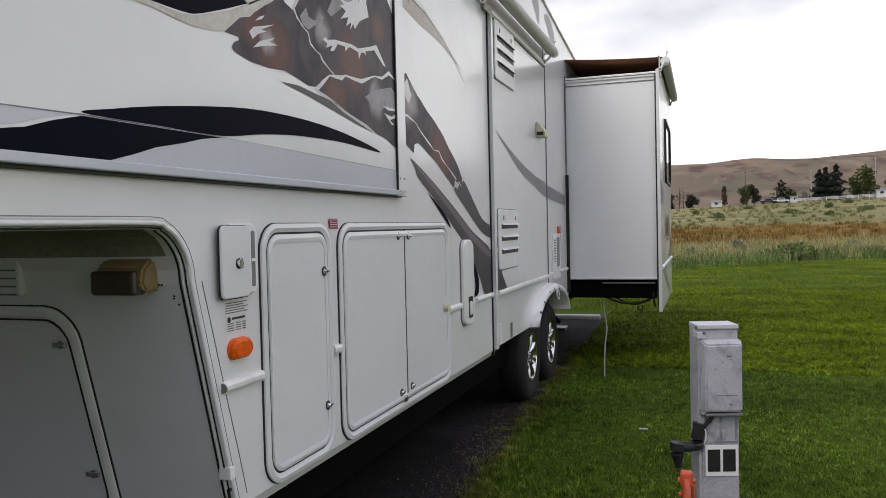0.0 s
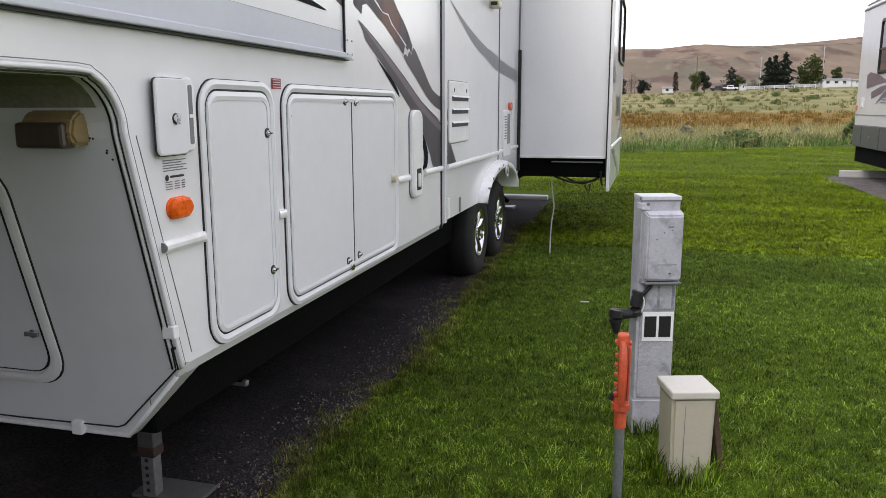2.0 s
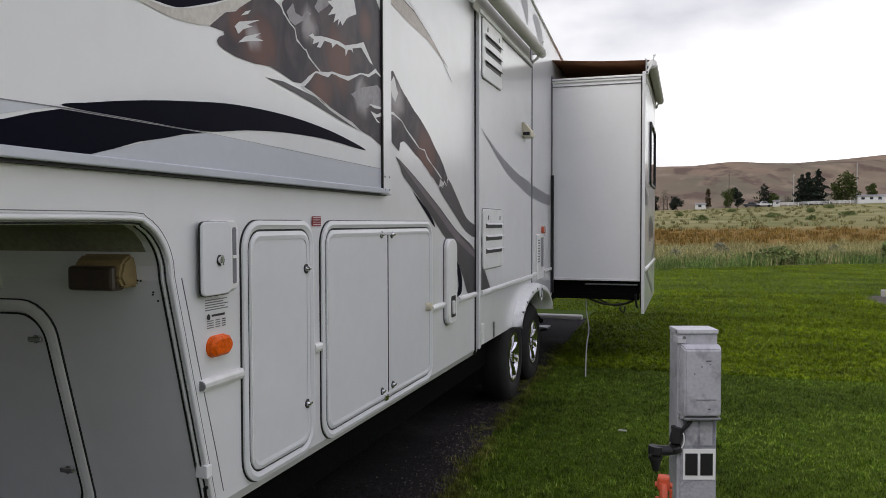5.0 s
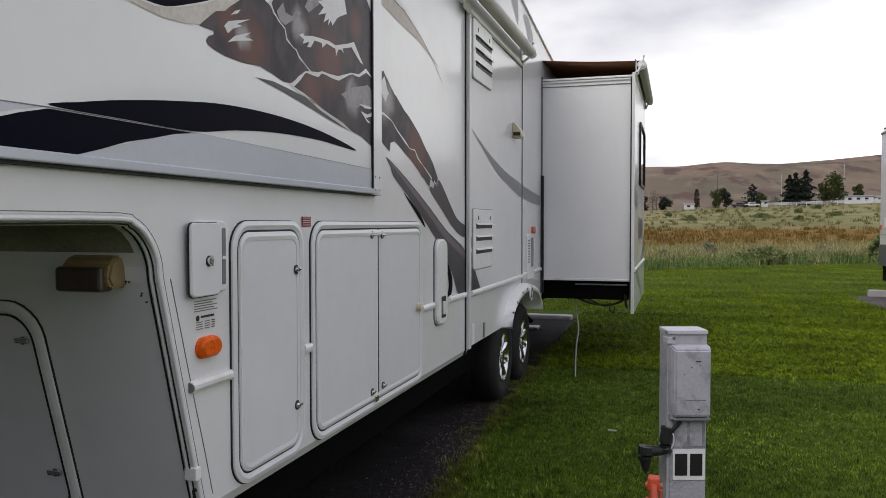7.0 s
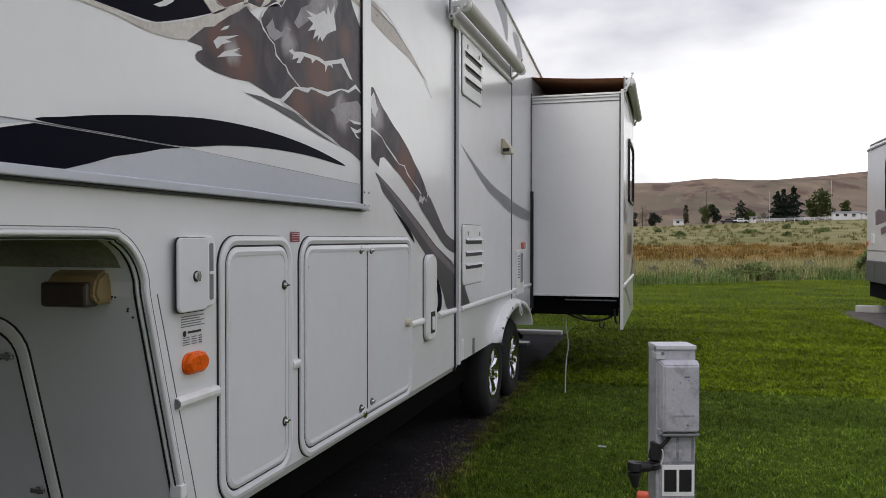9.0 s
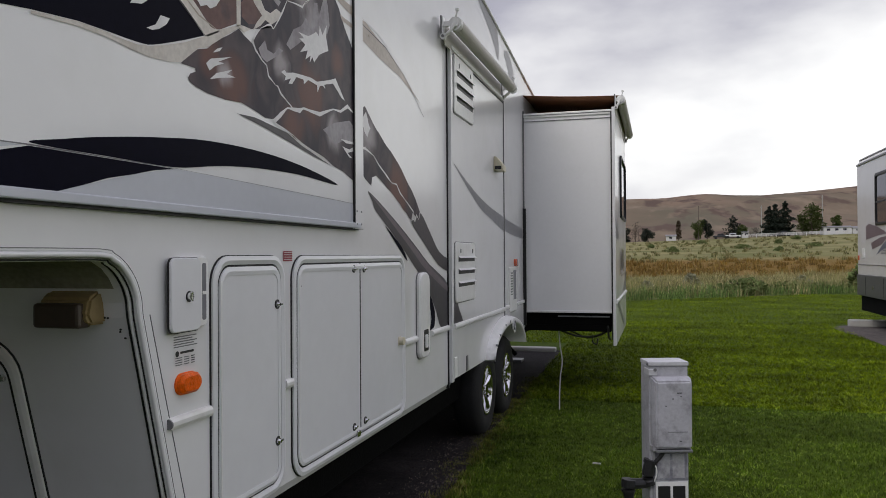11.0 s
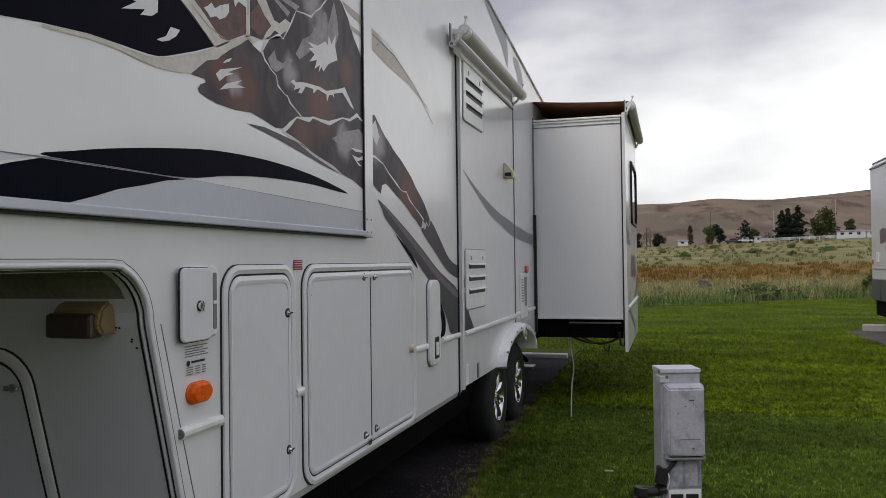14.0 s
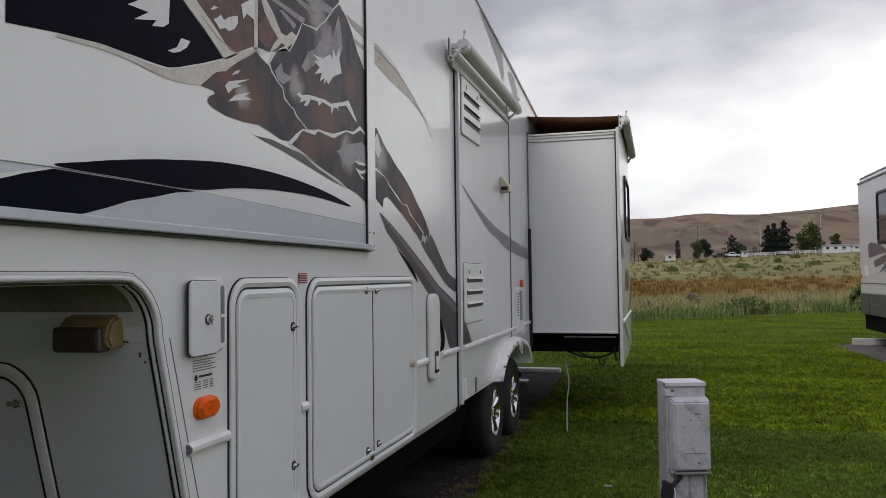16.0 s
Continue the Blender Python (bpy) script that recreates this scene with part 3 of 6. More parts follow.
def build_hull():
    stations = [-0.5, -0.4, -0.2, 0.1, 0.4, 0.8, 1.2, 1.6, 1.95, 1.99, 2.03, 2.06, 2.08, 2.095, 2.1, 2.29, 2.34, 3, 4, 5.439, 5.441, 5.9, 6.459, 6.461, 6.5, 6.58, 6.73, 6.98, 7.38, 7.63, 7.8, 7.88, 7.939, 7.941, 8.4, 9.5, 11.8]
    b = bmesh.new()
    loops = []
    for y in stations:
        zb, zt = belly(y), roof(y)
        inset = 0.0 if y > 1.1 else 0.42 * ((1.1 - y) / 1.6) ** 2
        ch = 0.022 if y < 2.3 else 0.05
        half = [(-0.06 - inset, zb), (-0.018 - inset, zb + 0.24 * ch), (-inset, zb + ch), (-inset, zt - 0.10), (-0.025 - inset, zt - 0.03), (-0.10 - inset, zt)]
        sec = half + [(-2.4 - x, z) for x, z in half[::-1]]
        loops.append([b.verts.new((x, y, z)) for x, z in sec])
    for u, v in zip(loops, loops[1:]):
        m = len(u)
        for k in range(m):
            b.faces.new((u[k], v[k], v[(k + 1) % m], u[(k + 1) % m]))
    b.faces.new(loops[0])
    b.faces.new(loops[-1][::-1])
    # overhang underside takes the colour with the shade painted in
    for f in b.faces:
        if max(v.co.y for v in f.verts) < 2.09 and all(abs(v.co.z - belly(v.co.y)) < 0.004 for v in f.verts):
            f.material_index = 1
    shell = part("body_shell", b, M_WHITE, trailer, "white glossy gelcoat side wall and overhang")
    shell.data.materials.append(M_BELLY)
    return shell


build_hull()

def build_front_pan():
    b = bmesh.new()
    prof = [(-0.006, 0.66), (-0.022, 0.63), (-0.265, 0.375), (-2.135, 0.375), (-2.37, 0.63), (-2.39, 0.66)]
    a = [b.verts.new((x, 2.29 + (0.66 - z) * 0.2639, z)) for x, z in prof]
    c = [b.verts.new((x, 2.42, z)) for x, z in prof]
    for k in range(len(prof)):
        j = (k + 1) % len(prof)
        b.faces.new((a[k], a[j], c[j], c[k]))
    b.faces.new(a[::-1])
    b.faces.new(c)
    pan = part("front_pan", b, M_WHITE, trailer)
    edge = tube([(-0.024, 2.298, 0.632), (-0.265, 2.362, 0.380), (-0.8, 2.364, 0.376), (-2.13, 2.364, 0.376)], 0.008, n=1)
    groove = tube([(-0.014, 2.268, 0.735), (-0.016, 2.286, 0.66), (-0.27, 2.348, 0.424), (-0.30, 2.351, 0.412), (-0.70, 2.354, 0.402), (-2.1, 2.354, 0.402)], 0.0028, n=1)
    part("pan_groove", groove, M_SEAL, trailer)
    part("edge_trim", edge, M_TRIM, trailer, smooth=True)
    clip = box(-0.475, -0.435, 2.335, 2.368, 0.372, 0.42, 0.004)
    part("trim_clip", clip, M_TRIM, trailer)
    seam = tube([(-0.150, 2.334, 0.495), (-0.145, 2.321, 0.545)], 0.002, n=1)
    part("pan_seam", seam, M_INKG, trailer)


build_front_pan()

part("rear_frame", box(-2.2, -0.3, 8.2, 11.5, 0.52, 0.70, 0.02), M_UNDER, trailer)
part("underframe", box(-2.2, -0.2, 2.42, 8.2, 0.36, 0.62, 0.02), M_UNDER, trailer, "black steel underbody")
part("axle_beam", join(cyl(0.05, (-2.2, 6.82, 0.37), (-0.2, 6.82, 0.37)), cyl(0.05, (-2.2, 7.70, 0.37), (-0.2, 7.70, 0.37))), M_UNDER, trailer)

def front_y(z):
    return 2.10 + (1.38 - z) / 0.72 * 0.19


# corner trim that follows the overhang and the front corner
rim = [(y, belly(y)) for y in (0.4, 1.0, 1.6, 1.95, 2.0, 2.04, 2.07, 2.085, 2.095, 2.1, 2.13, 2.16, 2.19, 2.22, 2.25, 2.275, 2.29)]


def along_rim(x, off, r, a=0, seg=8):
    """A bead that follows the overhang's edge and the front corner, off metres into the wall."""
    pts = []
    for k in range(a, len(rim)):
        p, o = Vector(rim[max(k - 1, 0)]), Vector(rim[min(k + 1, len(rim) - 1)])
        d = (o - p).normalized()
        pts.append((x, rim[k][0] - d.y * off, rim[k][1] + d.x * off))
    return tube(pts, r, n=2, seg=seg)


part("corner_moulding", along_rim(-0.003, 0.012, 0.008, seg=10), M_WHITE, trailer, smooth=True)
part("corner_bead", along_rim(-0.020, 0.0, 0.0055), M_TRIM, trailer, smooth=True)
part("corner_seal", along_rim(-0.030, -0.002, 0.0028), M_SEAL, trailer)
part("corner_seal", along_rim(-0.010, -0.001, 0.0024), M_SEAL, trailer)
# thin grey bead painted in for the shadow line above the moulding
part("moulding_shadow_line", along_rim(0.000, 0.027, 0.0012), M_INKG, trailer)
part("side_seam", tube([(0.0005, 2.155, 1.386), (0.0005, 2.201, 1.224), (0.0005, 2.258, 1.023), (0.0005, 2.312, 0.84), (0.0005, 2.35, 0.70)], 0.0016, n=2), M_INKG, trailer)
part("corner_cap", box(-0.030, 0.012, front_y(0.79) - 0.008, front_y(0.79) + 0.02, 0.77, 0.81, 0.004), M_TRIM, trailer)
part("screw", cyl(0.006, (-0.008, front_y(0.735) + 0.004, 0.735), (-0.008, front_y(0.735) - 0.004, 0.735)), M_INK, trailer)


# hatch and light on the front wall
def build_front_hatch():
    prof = rrect(-1.20, -0.455, 0.56, 1.31, 0.11, 6)
    inner = rrect(-1.16, -0.495, 0.60, 1.27, 0.085, 6)

    def on_wall(b):
        for v in b.verts:
            x, y, z = v.co
            v.co = Vector((y + 0.014, front_y(z) - x, z))
        return b
    hatch = part("front_hatch", on_wall(plate(inner, 0.0, 0.008, 0.003)), M_DOOR, trailer, "grey-white front storage hatch")
    part("hatch_seal", on_wall(ring(inner, rrect(-1.155, -0.50, 0.605, 1.265, 0.08, 6), 0.0, 0.010)), M_SEAL, hatch)
    part("hatch_border", on_wall(ring(prof, rrect(-1.17, -0.485, 0.59, 1.28, 0.095, 6), 0.0, 0.016)), M_TRIM, hatch)
    part("hatch_seal", on_wall(ring(rrect(-1.204, -0.451, 0.556, 1.314, 0.112, 6), prof, 0.0, 0.005)), M_SEAL, hatch)
    for z in (1.19, 0.75):
        y = front_y(z)
        lt = cyl(0.013, (-0.508, y, z), (-0.508, y - 0.022, z))
        box(-0.533, -0.483, y - 0.030, y - 0.020, z - 0.008, z + 0.008, 0.003, lt)
        part("hatch_latch", lt, M_CHROME, hatch)


build_front_hatch()


def build_scene_light():
    y0 = front_y(1.40)
    b = bmesh.new()
    prof = [(0.03, 1.455), (-0.02, 1.455), (-0.050, 1.435), (-0.062, 1.39), (-0.045, 1.362), (0.03, 1.362)]
    a = [b.verts.new((-0.278, y0 + u, z)) for u, z in prof]
    c = [b.verts.new((-0.108, y0 + u, z)) for u, z in prof]
    for k in range(len(prof)):
        j = (k + 1) % len(prof)
        b.faces.new((a[k], a[j], c[j], c[k]))
    b.faces.new(a)
    b.faces.new(c[::-1])
    bmesh.ops.bevel(b, geom=b.edges[:], offset=0.008, segments=2, affect="EDGES")
    light = part("utility_light", b, M_TAN, trailer, "aged tan plastic utility light")
    part("lens", box(-0.282, -0.126, y0 - 0.074, y0 - 0.02, 1.354, 1.424, 0.010), M_LENSDK, light)
    rnd = random.Random(2)
    for k in range(6):
        z = 1.38 - 0.02 * k * rnd.random()
        x = -0.105 + 0.02 * k * rnd.random() + 0.008 * k
        part("screw_hole", cyl(0.003, (x, front_y(z) + 0.002, z), (x, front_y(z) - 0.003, z), seg=8), M_INK, trailer)
    part("vent_grille", box(-0.74, -0.61, front_y(1.4) - 0.012, front_y(1.4) + 0.02, 1.345, 1.475, 0.01), M_DOOR, trailer)
    for k in range(4):
        part("vent_slot", box(-0.725, -0.625, front_y(1.4) - 0.014, front_y(1.4) - 0.01, 1.347 + 0.025 * k, 1.352 + 0.025 * k), M_INKG, trailer)


build_scene_light()


def latch(y, z, parent, x=0.014):
    b = cyl(0.012, (x, y, z), (x + 0.006, y, z), seg=16)
    cyl(0.009, (x + 0.005, y, z), (x + 0.014, y, z), b, seg=14, r2=0.006)
    box(x + 0.004, x + 0.011, y + 0.006, y + 0.026, z - 0.004, z + 0.004, 0.002, b)
    lt = part("latch", b, M_CHROME, parent, "small chrome latch")
    part("latch_seat", cyl(0.018, (x - 0.002, y + 0.002, z), (x + 0.0015, y + 0.002, z), seg=16), M_INK, lt)


def baggage_door(y0, y1, z0, z1, leaves):
    o = rrect(y0, y1, z0, z1, 0.095, 7)
    i = rrect(y0 + 0.03, y1 - 0.03, z0 + 0.03, z1 - 0.03, 0.07, 7)
    border = part("door_border", ring(o, i, -0.002, 0.016, 0.010), M_DOOR, trailer, smooth=False)
    part("border_seal", ring(rrect(y0 - 0.004, y1 + 0.002, z0 - 0.003, z1 + 0.003, 0.098, 7), o, -0.002, 0.005), M_SEAL, border)
    part("door_seal", ring(i, rrect(y0 + 0.036, y1 - 0.036, z0 + 0.035, z1 - 0.037, 0.066, 7), -0.002, 0.009), M_SEAL, border)
    part("door_frame", ring(rrect(y0 + 0.0375, y1 - 0.0375, z0 + 0.0375, z1 - 0.0385, 0.064, 7), rrect(y0 + 0.062, y1 - 0.062, z0 + 0.062, z1 - 0.066, 0.042, 7), 0.008, 0.0165, 0.0145), M_DOOR, border)
    edges = [y0 + 0.036] + leaves + [y1 - 0.036]
    out = []
    for k in range(len(edges) - 1):
        a, c = edges[k] + (0.003 if k else 0), edges[k + 1] - (0.003 if k < len(edges) - 2 else 0)
        shape = []
        for py, pz in rrect(y0 + 0.036, y1 - 0.036, z0 + 0.036, z1 - 0.036, 0.066, 7):
            shape.append((min(max(py, a), c), pz))
        clean = [p for n, p in enumerate(shape) if (Vector(p) - Vector(shape[n - 1])).length > 1e-5]
        d = part("baggage_door", plate(clean, -0.002, 0.012, 0.004), M_DOOR, trailer, "pale grey-white baggage door")
        out.append(d)
    return out


d1 = baggage_door(2.458, 2.953, 0.670, 1.552, [])[0]
latch(2.884, 1.370, d1)
latch(2.886, 0.856, d1)
part("hinge_strip", box(0.010, 0.016, 2.499, 2.508, 0.745, 1.47), M_TRIM, d1)
d2a, d2b = baggage_door(3.022, 4.398, 0.664, 1.552, [3.720])
latch(3.636, 1.489, d2a)
latch(3.634, 0.745, d2a)
latch(3.766, 1.487, d2b)
latch(3.772, 0.749, d2b)
part("lower_catch", box(0.01, 0.026, 3.655, 3.69, 0.692, 0.722, 0.005), M_CHROME, d2a)
part("hinge_strip", box(0.010, 0.016, 3.066, 3.076, 0.745, 1.47), M_TRIM, d2a)
part("centre_seal", box(0.0, 0.0128, 3.716, 3.724, 0.70, 1.517), M_SEAL, d2a)
for y, z, leaf in ((2.512, 1.439, d1), (3.084, 1.429, d2a), (2.511, 0.776, d1), (3.079, 0.788, d2a)):
    part("rivet", cyl(0.004, (0.011, y, z), (0.0145, y, z), seg=8), M_INKG, leaf)
part("hold_back", join(cyl(0.022, (0.008, 4.296, 1.078), (0.04, 4.296, 1.078)), box(0.0, 0.014, 4.271, 4.321, 1.053, 1.103, 0.004)), M_CREAMPL, d2b, "yellowed plastic door hold-back")


def belt(y0, y1, x, parent=None):
    b = bmesh.new()
    prof = [(0, -0.018), (0.012, -0.016), (0.017, -0.006), (0.017, 0.006), (0.012, 0.016), (0, 0.018)]
    a = [b.verts.new((x + u, y0, 1.055 + w)) for u, w in prof]
    c = [b.verts.new((x + u, y1, 1.055 + w)) for u, w in prof]
    for k in range(len(prof)):
        j = (k + 1) % len(prof)
        b.faces.new((a[k], a[j], c[j], c[k]))
    b.faces.new(a)
    b.faces.new(c[::-1])
    part("belt_trim", b, M_TRIM, parent or trailer)


for y0, y1 in ((2.236, 2.450), (2.958, 3.018), (4.402, 4.63), (4.95, 5.37), (7.25, 7.56), (7.96, 8.40)):
    belt(y0, y1, 0.0)
part("belt_end", cyl(0.015, (0.004, 2.233, 1.055), (0.004, 2.238, 1.055)), M_INKG, trailer)


def build_fill_hatch():
    body = part("fill_hatch", plate(rrect(2.26, 2.428, 1.330, 1.553, 0.03, 5), -0.002, 0.018, 0.006), M_TRIM, trailer, "white utility hatch with lock")
    part("hatch_lid", plate(rrect(2.216, 2.367, 1.325, 1.546, 0.02, 5), 0.021, 0.029, 0.003), M_DOOR, body)
    part("hatch_recess", plate(rrect(2.388, 2.408, 1.352, 1.530, 0.006, 3), 0.017, 0.0195), M_GREYL, body)
    part("recess_rib", box(0.018, 0.021, 2.388, 2.408, 1.432, 1.442), M_TRIM, body)
    lk = cyl(0.012, (0.028, 2.301, 1.431), (0.040, 2.301, 1.431))
    box(0.036, 0.044, 2.297, 2.305, 1.415, 1.447, 0.002, lk)
    part("lock_seat", cyl(0.017, (0.0285, 2.303, 1.430), (0.0305, 2.303, 1.430)), M_INK, part("lock", lk, M_CHROME, body))
    part("lid_shadow_gap", plate(rrect(2.219, 2.370, 1.322, 1.548, 0.02, 5), 0.012, 0.0215), M_INK, body)


build_fill_hatch()


def build_label():
    lab = plane_strip("info_label", 2.258, 2.396, 1.215, 1.315, 0.0006, M_WHITE, trailer)
    rnd = random.Random(8)
    for k in range(5):
        z = 1.310 - 0.0075 * k
        plane_strip("text_bar", 2.264, 2.388 - 0.03 * rnd.random(), z - 0.0034, z, 0.0012, M_INKG, lab)
    card = plane_strip("label_card", 2.268, 2.375, 1.220, 1.270, 0.0012, M_SNOW, lab)
    plane_strip("text_bar", 2.296, 2.366, 1.256, 1.263, 0.0018, M_INK, card)
    film("label_mark", rrect(2.272, 2.290, 1.248, 1.266, 0.008, 4), 0.0018, M_INK, card)
    for k in range(4):
        z = 1.246 - 0.007 * k
        plane_strip("text_bar", 2.272, 2.306, z - 0.003, z, 0.0018, M_INKG, card)
        plane_strip("text_bar", 2.316, 2.342, z - 0.003, z, 0.0018, M_INKG, card)
        plane_strip("text_bar", 2.352, 2.370, z - 0.003, z, 0.0018, M_INK, card)


build_label()

amber = part("marker_light", plate(rrect(2.268, 2.384, 1.131, 1.198, 0.033, 7), -0.002, 0.007, 0.003), M_AMBER, trailer, "amber side marker light")
part("amber_lens", plate(rrect(2.271, 2.381, 1.134, 1.195, 0.030, 7), 0.007, 0.026, 0.009), M_AMBER, amber)

stk = plane_strip("warning_sticker", 2.955, 3.030, 1.531, 1.570, 0.003, M_RED, trailer)
for k in range(4):
    plane_strip("text_bar", 2.961, 3.024, 1.5365 + 0.009 * k, 1.539 + 0.009 * k, 0.0045, M_SNOW, stk)


def build_inlet():
    body = part("inlet_cover", plate(rrect(4.635, 4.835, 0.928, 1.447, 0.06, 6), -0.002, 0.030, 0.010), M_TRIM, trailer, "tall white moulded inlet cover")
    part("inlet_seal", plate(rrect(4.63, 4.842, 0.922, 1.452, 0.064, 6), -0.002, 0.006), M_INKG, body)
    part("inlet_window", plate(rrect(4.70, 4.785, 0.97, 1.10, 0.008, 2), 0.028, 0.0325), M_INK, body)
    part("inlet_flap", plate(rrect(4.712, 4.752, 0.99, 1.07, 0.006, 2), 0.032, 0.042, 0.003), M_TRIM, body)


build_inlet()


# ---- bedroom slide panel and wall graphics ----
PX = 0.03
bed = part("bedroom_slide", box(0.001, PX, 0.3, 3.66, 1.70, 3.30, 0.004), M_WHITE, trailer, "white flush slide panel with printed mountains")
part("panel_lip", box(0.001, PX + 0.01, 0.3, 3.675, 1.680, 1.706, 0.004), M_SILVER, bed)
part("lip_seal", box(0.001, PX - 0.004, 0.3, 3.67, 1.672, 1.682), M_SEAL, bed)
part("panel_edge", box(0.001, PX + 0.008, 3.602, 3.71, 1.676, 3.30, 0.004), M_WHITE, bed)
part("edge_seal", box(PX, PX + 0.0095, 3.592, 3.603, 1.70, 3.30), M_SEAL, bed)
for z in (1.70, 1.76):
    part("screw", cyl(0.005, (PX, 3.62, z), (PX + 0.011, 3.62, z), seg=8), M_STEEL, bed)
    part("screw", cyl(0.005, (PX, 3.675, z), (PX + 0.011, 3.675, z), seg=8), M_STEEL, bed)

q = PX + 0.0012


def panel_film(name, outline, x, material):
    """Printed film on the slide panel, drawn in the artwork's own measure along the panel."""
    return film(name, [(y * 1.045 - 0.1395, z + 0.002) for y, z in outline], x, material, bed)


def wall_film(name, outline, x, material):
    """Printed film on the side wall."""
    return film(name, [(y * 1.009 - 0.012, z + 0.003) for y, z in outline], x, material, trailer)


# swooshes along the lower panel
panel_film("silver_band", [(1.795, 1.704), (1.915, 1.727), (2.094, 1.773), (2.271, 1.807), (2.9, 1.800), (3.578, 1.79), (3.578, 1.704)], q, M_SILVER)
panel_film("black_swoosh", [(0.5, 1.704), (0.5, 1.715), (1.30, 1.735), (1.534, 1.746), (1.60, 1.757), (1.671, 1.780), (1.749, 1.800), (2.0, 1.803), (2.271, 1.806), (2.18, 1.793), (2.094, 1.772), (1.992, 1.751), (1.915, 1.727), (1.838, 1.706), (1.832, 1.704)], q + 0.00040, M_BLACK)
panel_film("black_swoosh", spline([(1.754, 1.808), (1.846, 1.830), (1.976, 1.855), (2.174, 1.885), (2.437, 1.914), (2.771, 1.922), (3.106, 1.904), (3.404, 1.862), (3.039, 1.870), (2.718, 1.860), (2.480, 1.839), (2.271, 1.811), (2.0, 1.808)], 5), q + 0.00060, M_BLACK)
panel_film("pinstripe", line([(1.2, 1.785), (1.749, 1.803), (2.271, 1.808), (3.57, 1.792)], 0.0035), q + 0.00100, M_GREYL)
panel_film("light_wedge", [(0.5, 1.725), (1.30, 1.745), (1.55, 1.755), (1.67, 1.787), (1.73, 1.80), (1.2, 1.786), (0.5, 1.77)], q, M_SILVER)
# mountains on the panel
film("mountain", [(2.261, 2.127), (2.312, 2.169), (2.350, 2.192), (2.401, 2.207), (2.458, 2.252), (2.504, 2.273), (2.540, 2.293), (2.589, 2.324), (2.623, 2.310), (2.675, 2.298), (2.703, 2.277), (2.736, 2.255), (2.779, 2.241), (2.796, 2.205), (2.845, 2.186), (2.886, 2.159), (2.972, 2.127), (2.923, 2.114), (2.876, 2.086), (2.825, 2.056), (2.768, 2.051), (2.693, 2.064), (2.606, 2.075), (2.503, 2.065), (2.400, 2.065), (2.337, 2.073), (2.306, 2.081), (2.297, 2.092), (2.309, 2.107), (2.337, 2.119), (2.334, 2.129)], q + 0.0004, M_ROCK, bed)
film("mountain", [(2.687, 2.313), (2.708, 2.343), (2.738, 2.368), (2.781, 2.391), (2.834, 2.391), (2.881, 2.441), (2.909, 2.493), (2.944, 2.533), (3.008, 2.542), (3.071, 2.548), (3.136, 2.594), (3.193, 2.646), (3.240, 2.686), (3.301, 2.731), (3.375, 2.701), (3.438, 2.657), (3.503, 2.586), (3.558, 2.544), (3.607, 2.503), (3.599, 2.219), (3.529, 2.235), (3.447, 2.197), (3.364, 2.192), (3.230, 2.148), (3.080, 2.143), (2.977, 2.128), (2.886, 2.163), (2.792, 2.206), (2.779, 2.245), (2.703, 2.277)], q + 0.0000, M_ROCK, bed)
film("mountain", [(2.839, 2.046), (2.938, 2.114), (3.080, 2.138), (3.230, 2.144), (3.364, 2.187), (3.529, 2.230), (3.599, 2.214), (3.591, 1.900), (3.475, 1.931), (3.365, 1.944), (3.273, 1.970), (3.142, 1.989), (3.010, 2.010), (2.937, 2.027)], q + 0.0004, M_ROCK, bed)
film("spear", [(2.575, 2.033), (2.693, 2.040), (2.798, 2.033), (2.937, 2.023), (3.062, 1.990), (3.226, 1.962), (3.346, 1.942), (3.169, 1.960), (2.960, 1.989), (2.776, 2.013)], q + 0.0008, M_GREY, bed)
for ridge, wide in (
    ([(2.834, 2.047), (2.880, 2.081), (2.938, 2.119), (2.992, 2.122), (3.043, 2.127), (3.080, 2.145), (3.145, 2.143), (3.230, 2.146), (3.364, 2.192), (3.447, 2.197), (3.529, 2.235), (3.599, 2.216)], 0.020),
    ([(2.679, 2.307), (2.699, 2.280), (2.745, 2.257), (2.779, 2.243), (2.792, 2.208), (2.845, 2.186), (2.863, 2.186), (2.886, 2.163), (2.929, 2.148), (2.977, 2.128)], 0.011),
    ([(2.683, 2.310), (2.708, 2.343), (2.738, 2.368), (2.781, 2.391), (2.807, 2.401), (2.834, 2.393), (2.871, 2.436), (2.905, 2.481), (2.939, 2.531), (3.008, 2.542), (3.071, 2.548), (3.098, 2.577), (3.153, 2.609), (3.193, 2.646), (3.216, 2.663), (3.240, 2.690), (3.301, 2.736)], 0.010),
    ([(2.834, 2.045), (2.913, 2.032), (2.986, 2.021), (3.062, 1.999), (3.170, 1.979), (3.267, 1.962), (3.358, 1.941)], 0.010),
):
    film("ridge_line", line(ridge, wide), q + 0.0012, M_SNOW, bed)
for pale in (
    [(3.288, 2.682), (3.317, 2.627), (3.334, 2.550), (3.308, 2.506), (3.069, 2.412), (2.966, 2.349), (2.932, 2.362), (2.992, 2.436), (3.059, 2.469), (3.102, 2.514), (3.145, 2.489), (3.181, 2.601), (3.210, 2.608), (3.226, 2.555)],
    [(3.258, 2.086), (3.381, 2.135), (3.549, 2.173), (3.598, 2.155), (3.596, 2.075), (3.491, 2.076), (3.398, 2.043), (3.324, 2.067)],
    [(2.720, 2.290), (2.767, 2.333), (2.784, 2.302), (2.833, 2.300), (2.870, 2.333), (2.907, 2.330), (2.851, 2.294), (2.779, 2.255), (2.741, 2.264)],
):
    film("pale_rock", pale, q + 0.0012, M_ROCKL, bed)
